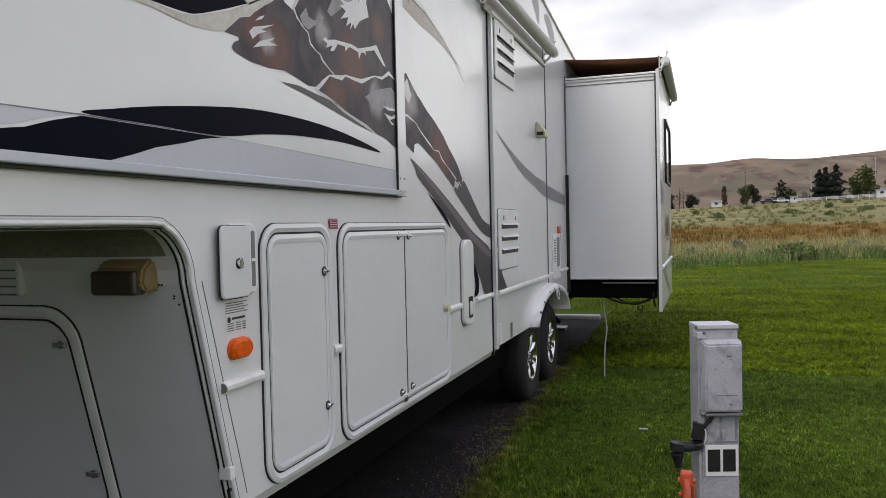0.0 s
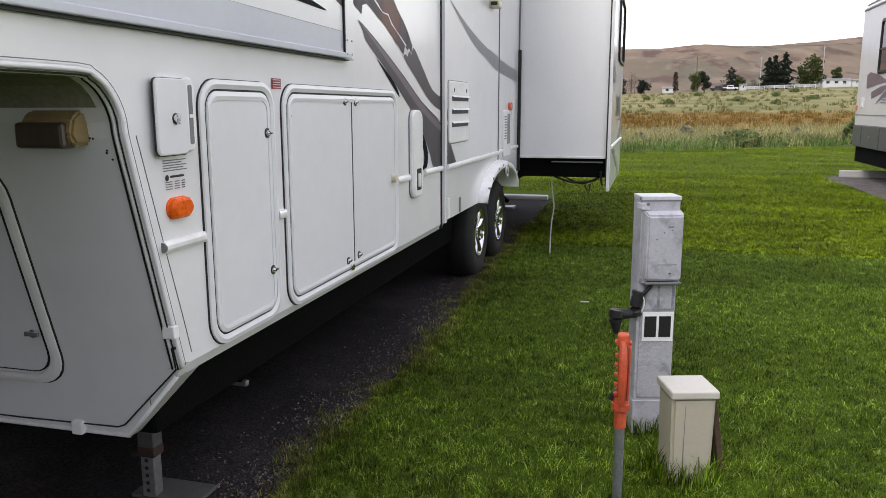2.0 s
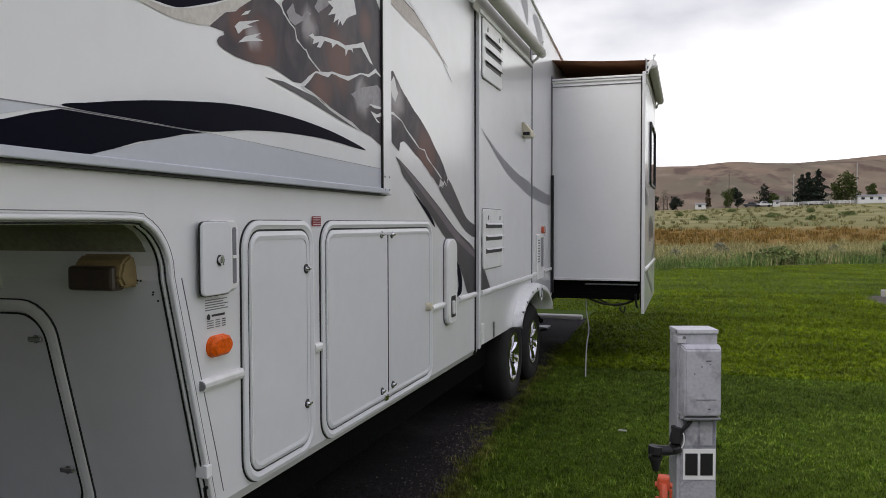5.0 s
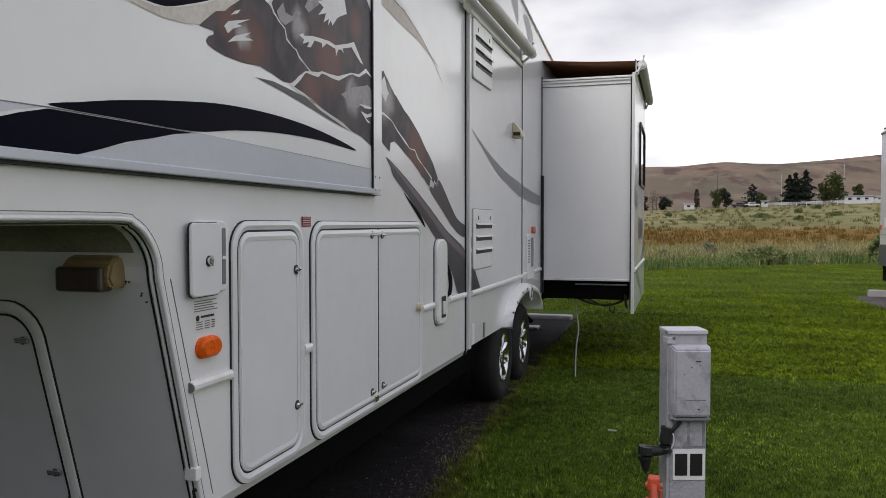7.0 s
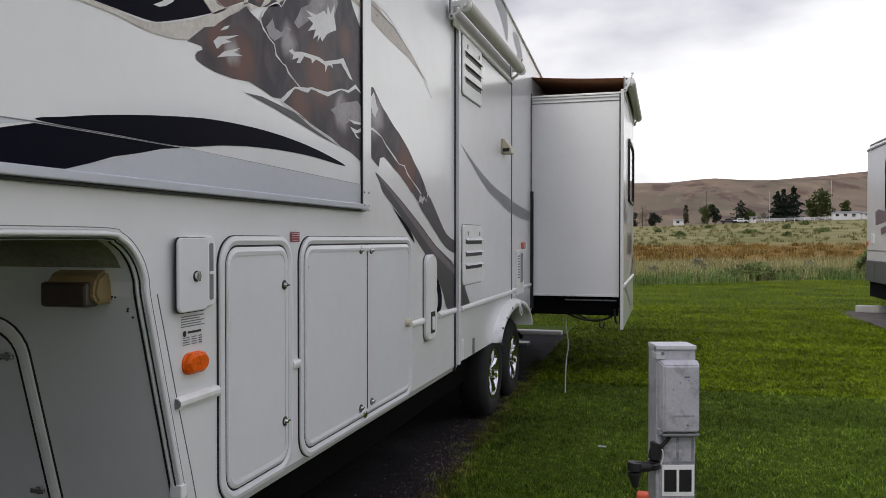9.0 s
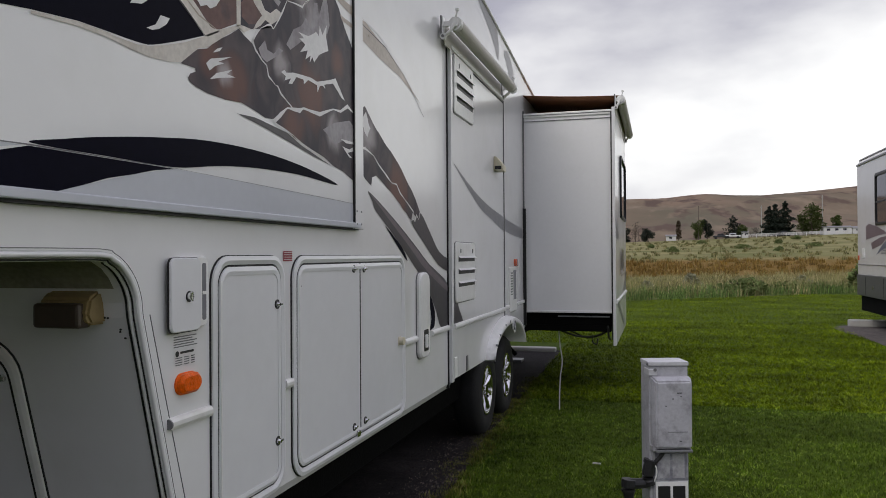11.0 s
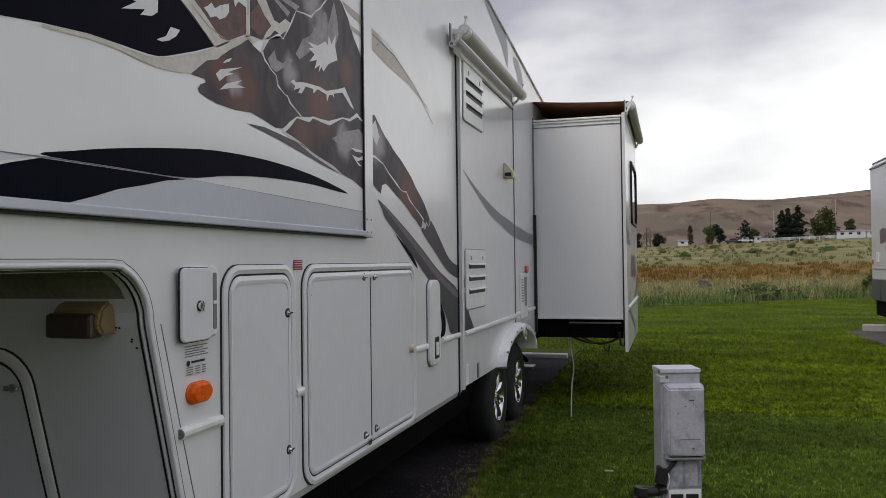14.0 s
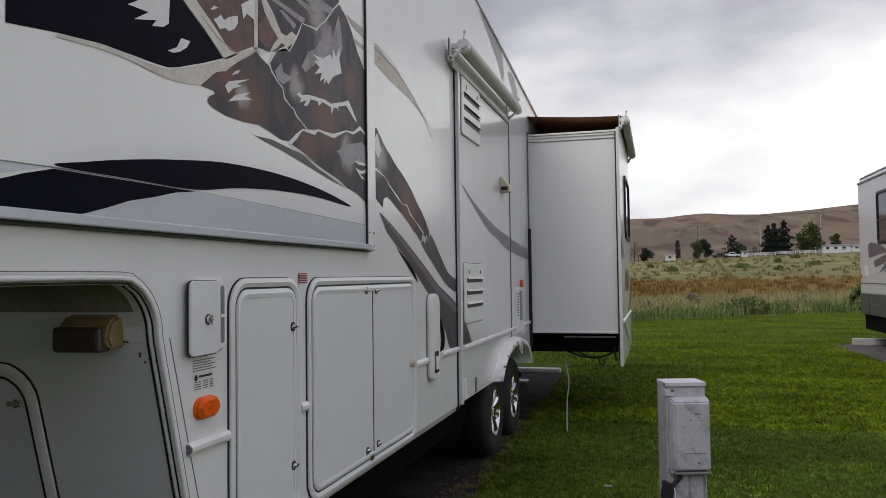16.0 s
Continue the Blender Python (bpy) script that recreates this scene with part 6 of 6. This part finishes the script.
def tree(x, h, r, kind_, seed, label, y=252.0, dz=0.0):
    x = far_x(x)
    t = thing("tree", label, "tree", "trees along the field", at=(x, y, land_height(x, y) + dz))
    part("trunk", trunk_mesh(h * 0.92, h * 0.022, seed), M_BARK, t)

    def conifer(q):
        f = q.random() ** 0.7
        z = h * (0.06 + 0.94 * (1 - f))
        rr = 1.45 * r * (f ** 0.65) * (0.75 + 0.35 * math.sin(z * 5 / h * 6 + seed)) * math.sqrt(q.random())
        a = q.uniform(0, 6.283)
        return Vector((rr * math.cos(a), rr * math.sin(a), z - 0.12 * rr))

    lobes = random.Random(seed + 5)
    cs = [Vector((lobes.uniform(-0.6, 0.6) * r, lobes.uniform(-0.6, 0.6) * r, h * (0.2 + 0.1 * k))) for k in range(7)]

    def broad(q):
        c = cs[q.randrange(7)]
        d = Vector((q.gauss(0, 1), q.gauss(0, 1), q.gauss(0, 1))).normalized() * r * 0.62 * q.random() ** 0.4
        p = c + d
        p.z = min(max(p.z, h * 0.04), h)
        return p

    def column(q):
        z = h * q.uniform(0.08, 1)
        rr = r * math.sqrt(q.random()) * (1 - 0.6 * (z / h) ** 3)
        a = q.uniform(0, 6.283)
        return Vector((rr * math.cos(a), rr * math.sin(a), z))

    shape, m, n = {"conifer": (conifer, M_CONIF, 900), "broad": (broad, M_DECID, 1000), "dark": (broad, M_CONIF, 1000), "column": (column, M_POPLAR, 450), "bare": (broad, M_TWIG, 260)}[kind_]
    crown(n, shape, max(0.22, h * 0.035) * (0.55 if kind_ == "bare" else 1), seed, m, t)


tree(-14.0, 4.6, 2.0, "dark", 1, "low dark evergreen tree by the field")
tree(-9.4, 5.0, 2.6, "bare", 2, "grey half-bare tree by the field")
tree(-6.6, 4.2, 2.0, "dark", 3, "low dark evergreen tree by the field")
tree(-10.6, 7.0, 2.4, "bare", 13, "grey half-bare tree by the field")
tree(3.4, 6.2, 0.95, "column", 4, "narrow bronze poplar by the field")
tree(9.3, 6.2, 2.1, "broad", 5, "rounded green tree by a utility pole")
tree(12.6, 6.6, 1.8, "dark", 6, "dark rounded evergreen by the field")
tree(20.5, 7.0, 2.9, "conifer", 7, "broad dark conifer by the field")
tree(23.4, 4.0, 1.8, "broad", 8, "small pale green tree by the field")
tree(31.6, 9.4, 2.6, "conifer", 9, "tall dark conifer in a group")
tree(33.4, 9.9, 2.7, "conifer", 10, "tall dark conifer in a group")
tree(36.4, 10.6, 2.6, "conifer", 11, "tallest dark conifer in a group")
tree(34.6, 8.0, 3.2, "conifer", 14, "tall dark conifer in a group")
tree(44.2, 9.6, 3.4, "broad", 12, "large rounded green tree by the field")
tree(41.6, 6.4, 2.0, "broad", 15, "smaller green tree beside a larger one")
tree(51.5, 6.0, 1.5, "broad", 16, "pale green young tree behind house")
tree(27.0, 3.2, 1.4, "bare", 17, "low bare shrub-like tree by fence")


def utility_pole(x, h, m, label):
    x = far_x(x)
    t = thing("utility_pole", label, "utility pole", "poles along the road", at=(x, 251, land_height(x, 251)))
    part("pole", cyl(0.17, (0, 0, -0.5), (0, 0, h), seg=8, r2=0.11), m, t)
    part("crossarm", box(-0.32, 0.32, -0.06, 0.06, h - 0.6, h - 0.48), m, t)


utility_pole(9.8, 10.4, M_POLE, "dark wooden utility pole by the field")
utility_pole(29.1, 9.6, M_POLEL, "pale utility pole beside dark conifers")
utility_pole(47.1, 11.8, M_POLEL, "tall pale utility pole beside white house")


def house(x0, x1, h, label, y=249.0, d=5.0, m=M_HOUSE):
    x0, x1 = far_x(x0), far_x(x1)
    z = land_height((x0 + x1) / 2, y)
    t = thing("mobile_home", label, "house", at=((x0 + x1) / 2, y, z))
    hw = (x1 - x0) / 2
    part("wall", box(-hw, hw, 0, d, -0.5, h), m, t)
    b = bmesh.new()
    pr = [(-0.3, h - 0.05), (d / 2, h + 0.45), (d + 0.3, h - 0.05)]
    a = [b.verts.new((-hw - 0.2, y_, z_)) for y_, z_ in pr]
    c = [b.verts.new((hw + 0.2, y_, z_)) for y_, z_ in pr]
    for k in range(3):
        b.faces.new((a[k], a[(k + 1) % 3], c[(k + 1) % 3], c[k]))
    b.faces.new(a)
    b.faces.new(c[::-1])
    part("roof", b, M_ROOFG, t)
    k = 0
    while -hw + 0.9 + 2.2 * k < hw - 0.8:
        x = -hw + 0.9 + 2.2 * k
        wn = part("window", box(x, x + 0.9, -0.04, 0.02, h * 0.4, h * 0.8), M_GLASS, t)
        part("sill", box(x - 0.05, x + 0.95, -0.08, 0.0, h * 0.36, h * 0.4), M_TRIM, wn)
        k += 1


house(47.0, 55.0, 2.1, "long white mobile home beyond the field")
house(55.3, 58.5, 1.7, "low pale outbuilding beyond the field")
house(-0.6, 2.6, 1.5, "small pale shed beyond the field")
house(23.0, 25.0, 1.7, "small white shed beyond the field", 250.0, 3.0)


def far_car(x, label, m):
    x, y = far_x(x), 247.0
    t = thing("pickup_truck", label, "car", at=(x, y, land_height(x, y)))
    b = box(-2.2, 2.2, -0.9, 0.9, 0.45, 1.0, 0.12)
    box(-1.0, 0.9, -0.8, 0.8, 0.95, 1.55, 0.2, b)
    part("body", b, m, t)
    part("side_window", box(-0.8, 0.7, -0.815, -0.79, 1.08, 1.42), M_GLASS, t)
    for wx in (-1.4, 1.4):
        part("wheel", cyl(0.36, (wx, -0.92, 0.36), (wx, -0.68, 0.36), seg=14), M_RUBBER, t)
        part("wheel", cyl(0.36, (wx, 0.68, 0.36), (wx, 0.92, 0.36), seg=14), M_RUBBER, t)


far_car(16.3, "dark pickup truck parked by the field", M_CAR)
far_car(35.0, "dark pickup truck parked beneath conifers", M_CAR)
far_car(20.0, "white pickup truck parked by a conifer", M_HOUSE)


def build_fence():
    t = thing("rail_fence", "long white rail fence along the field edge", "fence")
    xs = [27.1 + 2.75 * k for k in range(15)]
    for x in xs:
        z = land_height(x, 246)
        part("post", box(x - 0.08, x + 0.08, 245.92, 246.08, z - 0.3, z + 1.15), M_HOUSE, t)
    for h in (0.45, 0.75, 1.02):
        for xa, xb in zip(xs, xs[1:]):
            b = bmesh.new()
            za, zb = land_height(xa, 246), land_height(xb, 246)
            vs = [b.verts.new(p) for p in ((xa, 245.9, za + h), (xb, 245.9, zb + h), (xb, 245.9, zb + h + 0.14), (xa, 245.9, za + h + 0.14), (xa, 245.96, za + h), (xb, 245.96, zb + h), (xb, 245.96, zb + h + 0.14), (xa, 245.96, za + h + 0.14))]
            for f in ((0, 1, 2, 3), (4, 5, 6, 7), (3, 2, 6, 7), (0, 1, 5, 4)):
                b.faces.new([vs[i] for i in f])
            part("rail", b, M_HOUSE, t)


build_fence()


def shrub(x, y, r, h, seed, m, label):
    t = thing("shrub", label, "shrub", "shrubs in the field", at=(x, y, land_height(x, y)))
    rnd = random.Random(seed)
    b = cyl(0.03, (0, 0, -0.05), (0, 0, h * 0.4), seg=6)
    for k in range(5):
        a = rnd.uniform(0, 6.28)
        cyl(0.015, (0, 0, 0.05), (r * 0.6 * math.cos(a), r * 0.6 * math.sin(a), h * 0.7), b, seg=5)
    part("stem", b, M_BARK, t)

    def blob(q):
        a, f = q.uniform(0, 6.283), math.sqrt(q.random())
        lump = 0.75 + 0.25 * math.sin(3 * a + seed)
        return Vector((r * f * lump * math.cos(a), r * f * lump * math.sin(a), h * (0.08 + 0.9 * q.random() * (1 - 0.6 * f * f))))
    crown(420, blob, min(0.12, h * 0.13), seed, m, t, "foliage")


for k, (x, y, r, h, m) in enumerate([(4.6, 31.0, 1.0, 0.7, M_SHRUB), (6.1, 32.2, 0.9, 0.5, M_SHRUB), (2.8, 36.5, 0.4, 0.75, M_SAGE), (9.3, 34.6, 0.6, 1.15, M_SHRUB), (3.7, 30.2, 0.6, 0.5, M_SHRUB), (1.0, 31.0, 0.4, 0.55, M_SAGE), (-0.4, 28.6, 0.6, 0.6, M_SHRUB), (7.6, 37.5, 0.5, 0.6, M_SAGE)]):
    shrub(x, y, r, h, 50 + k, m, "dark green shrub at the lawn edge" if m is M_SHRUB else "grey-green sagebrush in tall dry grass")
for k, (x, y) in enumerate([(22.6, 150), (4.0, 150), (32, 170), (28, 190), (12, 205), (44, 160), (0, 180), (36, 215), (18, 165)]):
    shrub(x, y, 1.0 + 0.5 * (k % 3), 1.0 + 0.3 * (k % 2), 80 + k, M_SHRUB, "low dark bush in the pale field")


# ---- grass ----
def blades(name, n, place, h0, h1, width, material, label, seed, lean=0.5):
    rng = np.random.default_rng(seed)
    px, py = place(rng, n)
    n = len(px)
    pz = np.array([land_height(a, b) for a, b in zip(px, py)]) if py.max() > 32 else np.zeros(n)
    a = rng.uniform(0, 2 * np.pi, n)
    h = rng.uniform(h0, h1, n) * (0.7 + 0.6 * rng.random(n))
    tuft = np.sin(9 * px + 3 * np.sin(4 * py)) * np.sin(8 * py + 2 * np.sin(5 * px)) + 0.6 * np.sin(23 * px + 5 * np.sin(11 * py)) * np.sin(21 * py + 4 * np.sin(13 * px))
    if h1 < 0.056:
        h = h * (0.85 + 0.4 * tuft).clip(0.35, 1.5)
    w_ = width * rng.uniform(0.6, 1.3, n)
    la = rng.uniform(0, 2 * np.pi, n)
    ln = h * lean * rng.random(n)
    v = np.zeros((n, 5, 3))
    cx, sy = np.cos(a) * w_ / 2, np.sin(a) * w_ / 2
    v[:, 0] = np.stack([px - cx, py - sy, pz - 0.005], 1)
    v[:, 1] = np.stack([px + cx, py + sy, pz - 0.005], 1)
    mx, my = np.cos(la) * ln * 0.35, np.sin(la) * ln * 0.35
    v[:, 2] = np.stack([px + cx * 0.8 + mx, py + sy * 0.8 + my, pz + h * 0.6], 1)
    v[:, 3] = np.stack([px - cx * 0.8 + mx, py - sy * 0.8 + my, pz + h * 0.6], 1)
    v[:, 4] = np.stack([px + np.cos(la) * ln, py + np.sin(la) * ln, pz + h * 0.97], 1)
    base = np.arange(n)[:, None] * 5
    quads = (base + np.array([[0, 1, 2, 3]])).tolist()
    tris = (base + np.array([[3, 2, 4]])).tolist()
    me = bpy.data.meshes.new(name)
    me.from_pydata(v.reshape(-1, 3).tolist(), [], quads + tris)
    me.materials.append(material)
    return tagged(new(name, me), label, "grass", kind="stuff")


def pad_edge(y):
    return np.interp(y, [-12, 0, 2.0, 2.8, 3.2, 3.8, 4.5, 5.3, 6.7, 9, 13], [0.16, 0.12, 0.08, 0.045, 0.025, 0.045, 0.07, 0.055, -0.03, -0.06, -0.13])


def ragged(y):
    return 0.035 * np.sin(3.1 * y) + 0.025 * np.sin(7.3 * y + 1) + 0.02 * np.sin(17 * y + 2)


def lawn_near(rng, n):
    y = 2.2 + 7.0 * rng.random(n) ** 1.6
    e = pad_edge(y)
    x = e + ragged(y) + (2.9 + 0.35 * y) * rng.random(n)
    return x, y


def lawn_round(rng, n):
    y = -5.0 + 14.0 * rng.random(n)
    e = pad_edge(y) + ragged(y)
    x = e + (5.0 - e) * rng.random(n)
    keep = (y < 2.3) | (x > e + 2.7 + 0.35 * y)
    return x[keep], y[keep]


def lawn_far(rng, n):
    y = 8.5 + 23 * rng.random(n) ** 1.25
    e = np.where(y < 13.8, pad_edge(np.minimum(y, 13)), -2.5)
    x = e + (np.where(y < 18.5, 5.0, 12.0) - e) * rng.random(n)
    keep = y < 26.2 + 0.8 * x
    return x[keep], y[keep]


def lawn_edge(rng, n):
    y = 1.8 + 8.0 * rng.random(n) ** 1.5
    x = pad_edge(y) + ragged(y) + rng.normal(0.01, 0.055, n)
    return x, y


def foot(cx, cy, r):
    def f(rng, n):
        a = rng.uniform(0, 2 * np.pi, n)
        d = r * (0.65 + 0.6 * rng.random(n))
        return cx + d * np.cos(a), cy + d * np.sin(a)
    return f


def build_gravel():
    rng = np.random.default_rng(12)
    n = 9000
    y = 1.8 + 6.5 * rng.random(n) ** 1.5
    x = pad_edge(y) - np.abs(rng.normal(0, 0.17, n)) + 0.01
    r = rng.uniform(0.0025, 0.008, n)
    v, f = [], []
    for k in range(n):
        a = rng.uniform(0, 6.28)
        i = len(v)
        for j in range(4):
            q_ = a + 1.571 * j
            v.append((x[k] + r[k] * math.cos(q_) * rng.uniform(0.7, 1.3), y[k] + r[k] * math.sin(q_) * rng.uniform(0.7, 1.3), 0.011))
        v.append((x[k], y[k], 0.012 + r[k] * 1.1))
        f += [(i, i + 1, i + 4), (i + 1, i + 2, i + 4), (i + 2, i + 3, i + 4), (i + 3, i, i + 4)]
    me = bpy.data.meshes.new("gravel")
    me.from_pydata(v, [], f)
    me.materials.append(blade_mat("gravel_stones", (0.025, 0.021, 0.019), (0.075, 0.058, 0.050), (0.20, 0.165, 0.145)))
    tagged(new("gravel", me), "loose grey gravel chips scattered on asphalt edge", "gravel", kind="stuff")


build_gravel()
blades("grass", 380000, lawn_near, 0.015, 0.030, 0.0032, M_BLADE, "short green lawn grass blades beside the asphalt", 1, 2.0)
blades("grass", 150000, lawn_round, 0.018, 0.034, 0.006, M_BLADE, "short green lawn grass blades round the pitch", 11, 2.0)
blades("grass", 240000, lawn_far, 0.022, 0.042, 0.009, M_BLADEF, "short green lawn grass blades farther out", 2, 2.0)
blades("grass_edge", 16000, lawn_edge, 0.018, 0.04, 0.004, M_BLADEY, "yellowing grass along the asphalt edge", 3, 0.9)
blades("grass_tuft", 500, foot(1.55, 3.34, 0.13), 0.06, 0.13, 0.005, M_BLADE, "taller grass round the utility box", 4, 0.8)
blades("grass_tuft", 350, foot(1.415, 3.79, 0.11), 0.05, 0.10, 0.005, M_BLADE, "taller grass round the pedestal foot", 5, 0.8)
blades("grass_tuft", 150, foot(1.305, 2.99, 0.05), 0.04, 0.09, 0.005, M_BLADE, "taller grass round the hydrant pipe", 6, 0.8)


def verge(y0, depth, xa, xb):
    def f(rng, n):
        x = xa + (xb - xa) * rng.random(n)
        return x, y0 + 0.8 * np.clip(x, -2, 14) + depth * rng.random(n) ** 1.2
    return f


def clumped(place, k):
    def f(rng, n):
        cx, cy = place(rng, max(1, n // k))
        i = rng.integers(0, len(cx), n)
        return cx[i] + rng.normal(0, 0.25, n), cy[i] + rng.normal(0, 0.25, n)
    return f


blades("tall_grass", 30000, clumped(verge(26.6, 18, -8, 24), 40), 0.30, 0.62, 0.016, M_TALL, "tall dry straw-coloured grass at the lawn's end", 7, 0.7)
blades("tall_grass", 26000, clumped(verge(26.2, 4.5, -8, 26), 60), 0.18, 0.42, 0.02, M_TALLG, "tall green weeds among dry grass", 8, 0.6)
blades("field_grass", 16000, clumped(verge(46, 60, -16, 40), 30), 0.25, 0.55, 0.06, M_TALLR, "rust-coloured field grass", 9, 0.6)
blades("field_grass", 14000, clumped(verge(105, 120, -30, 80), 20), 0.3, 0.6, 0.12, M_FIELD, "pale field grass tussocks", 10, 0.6)
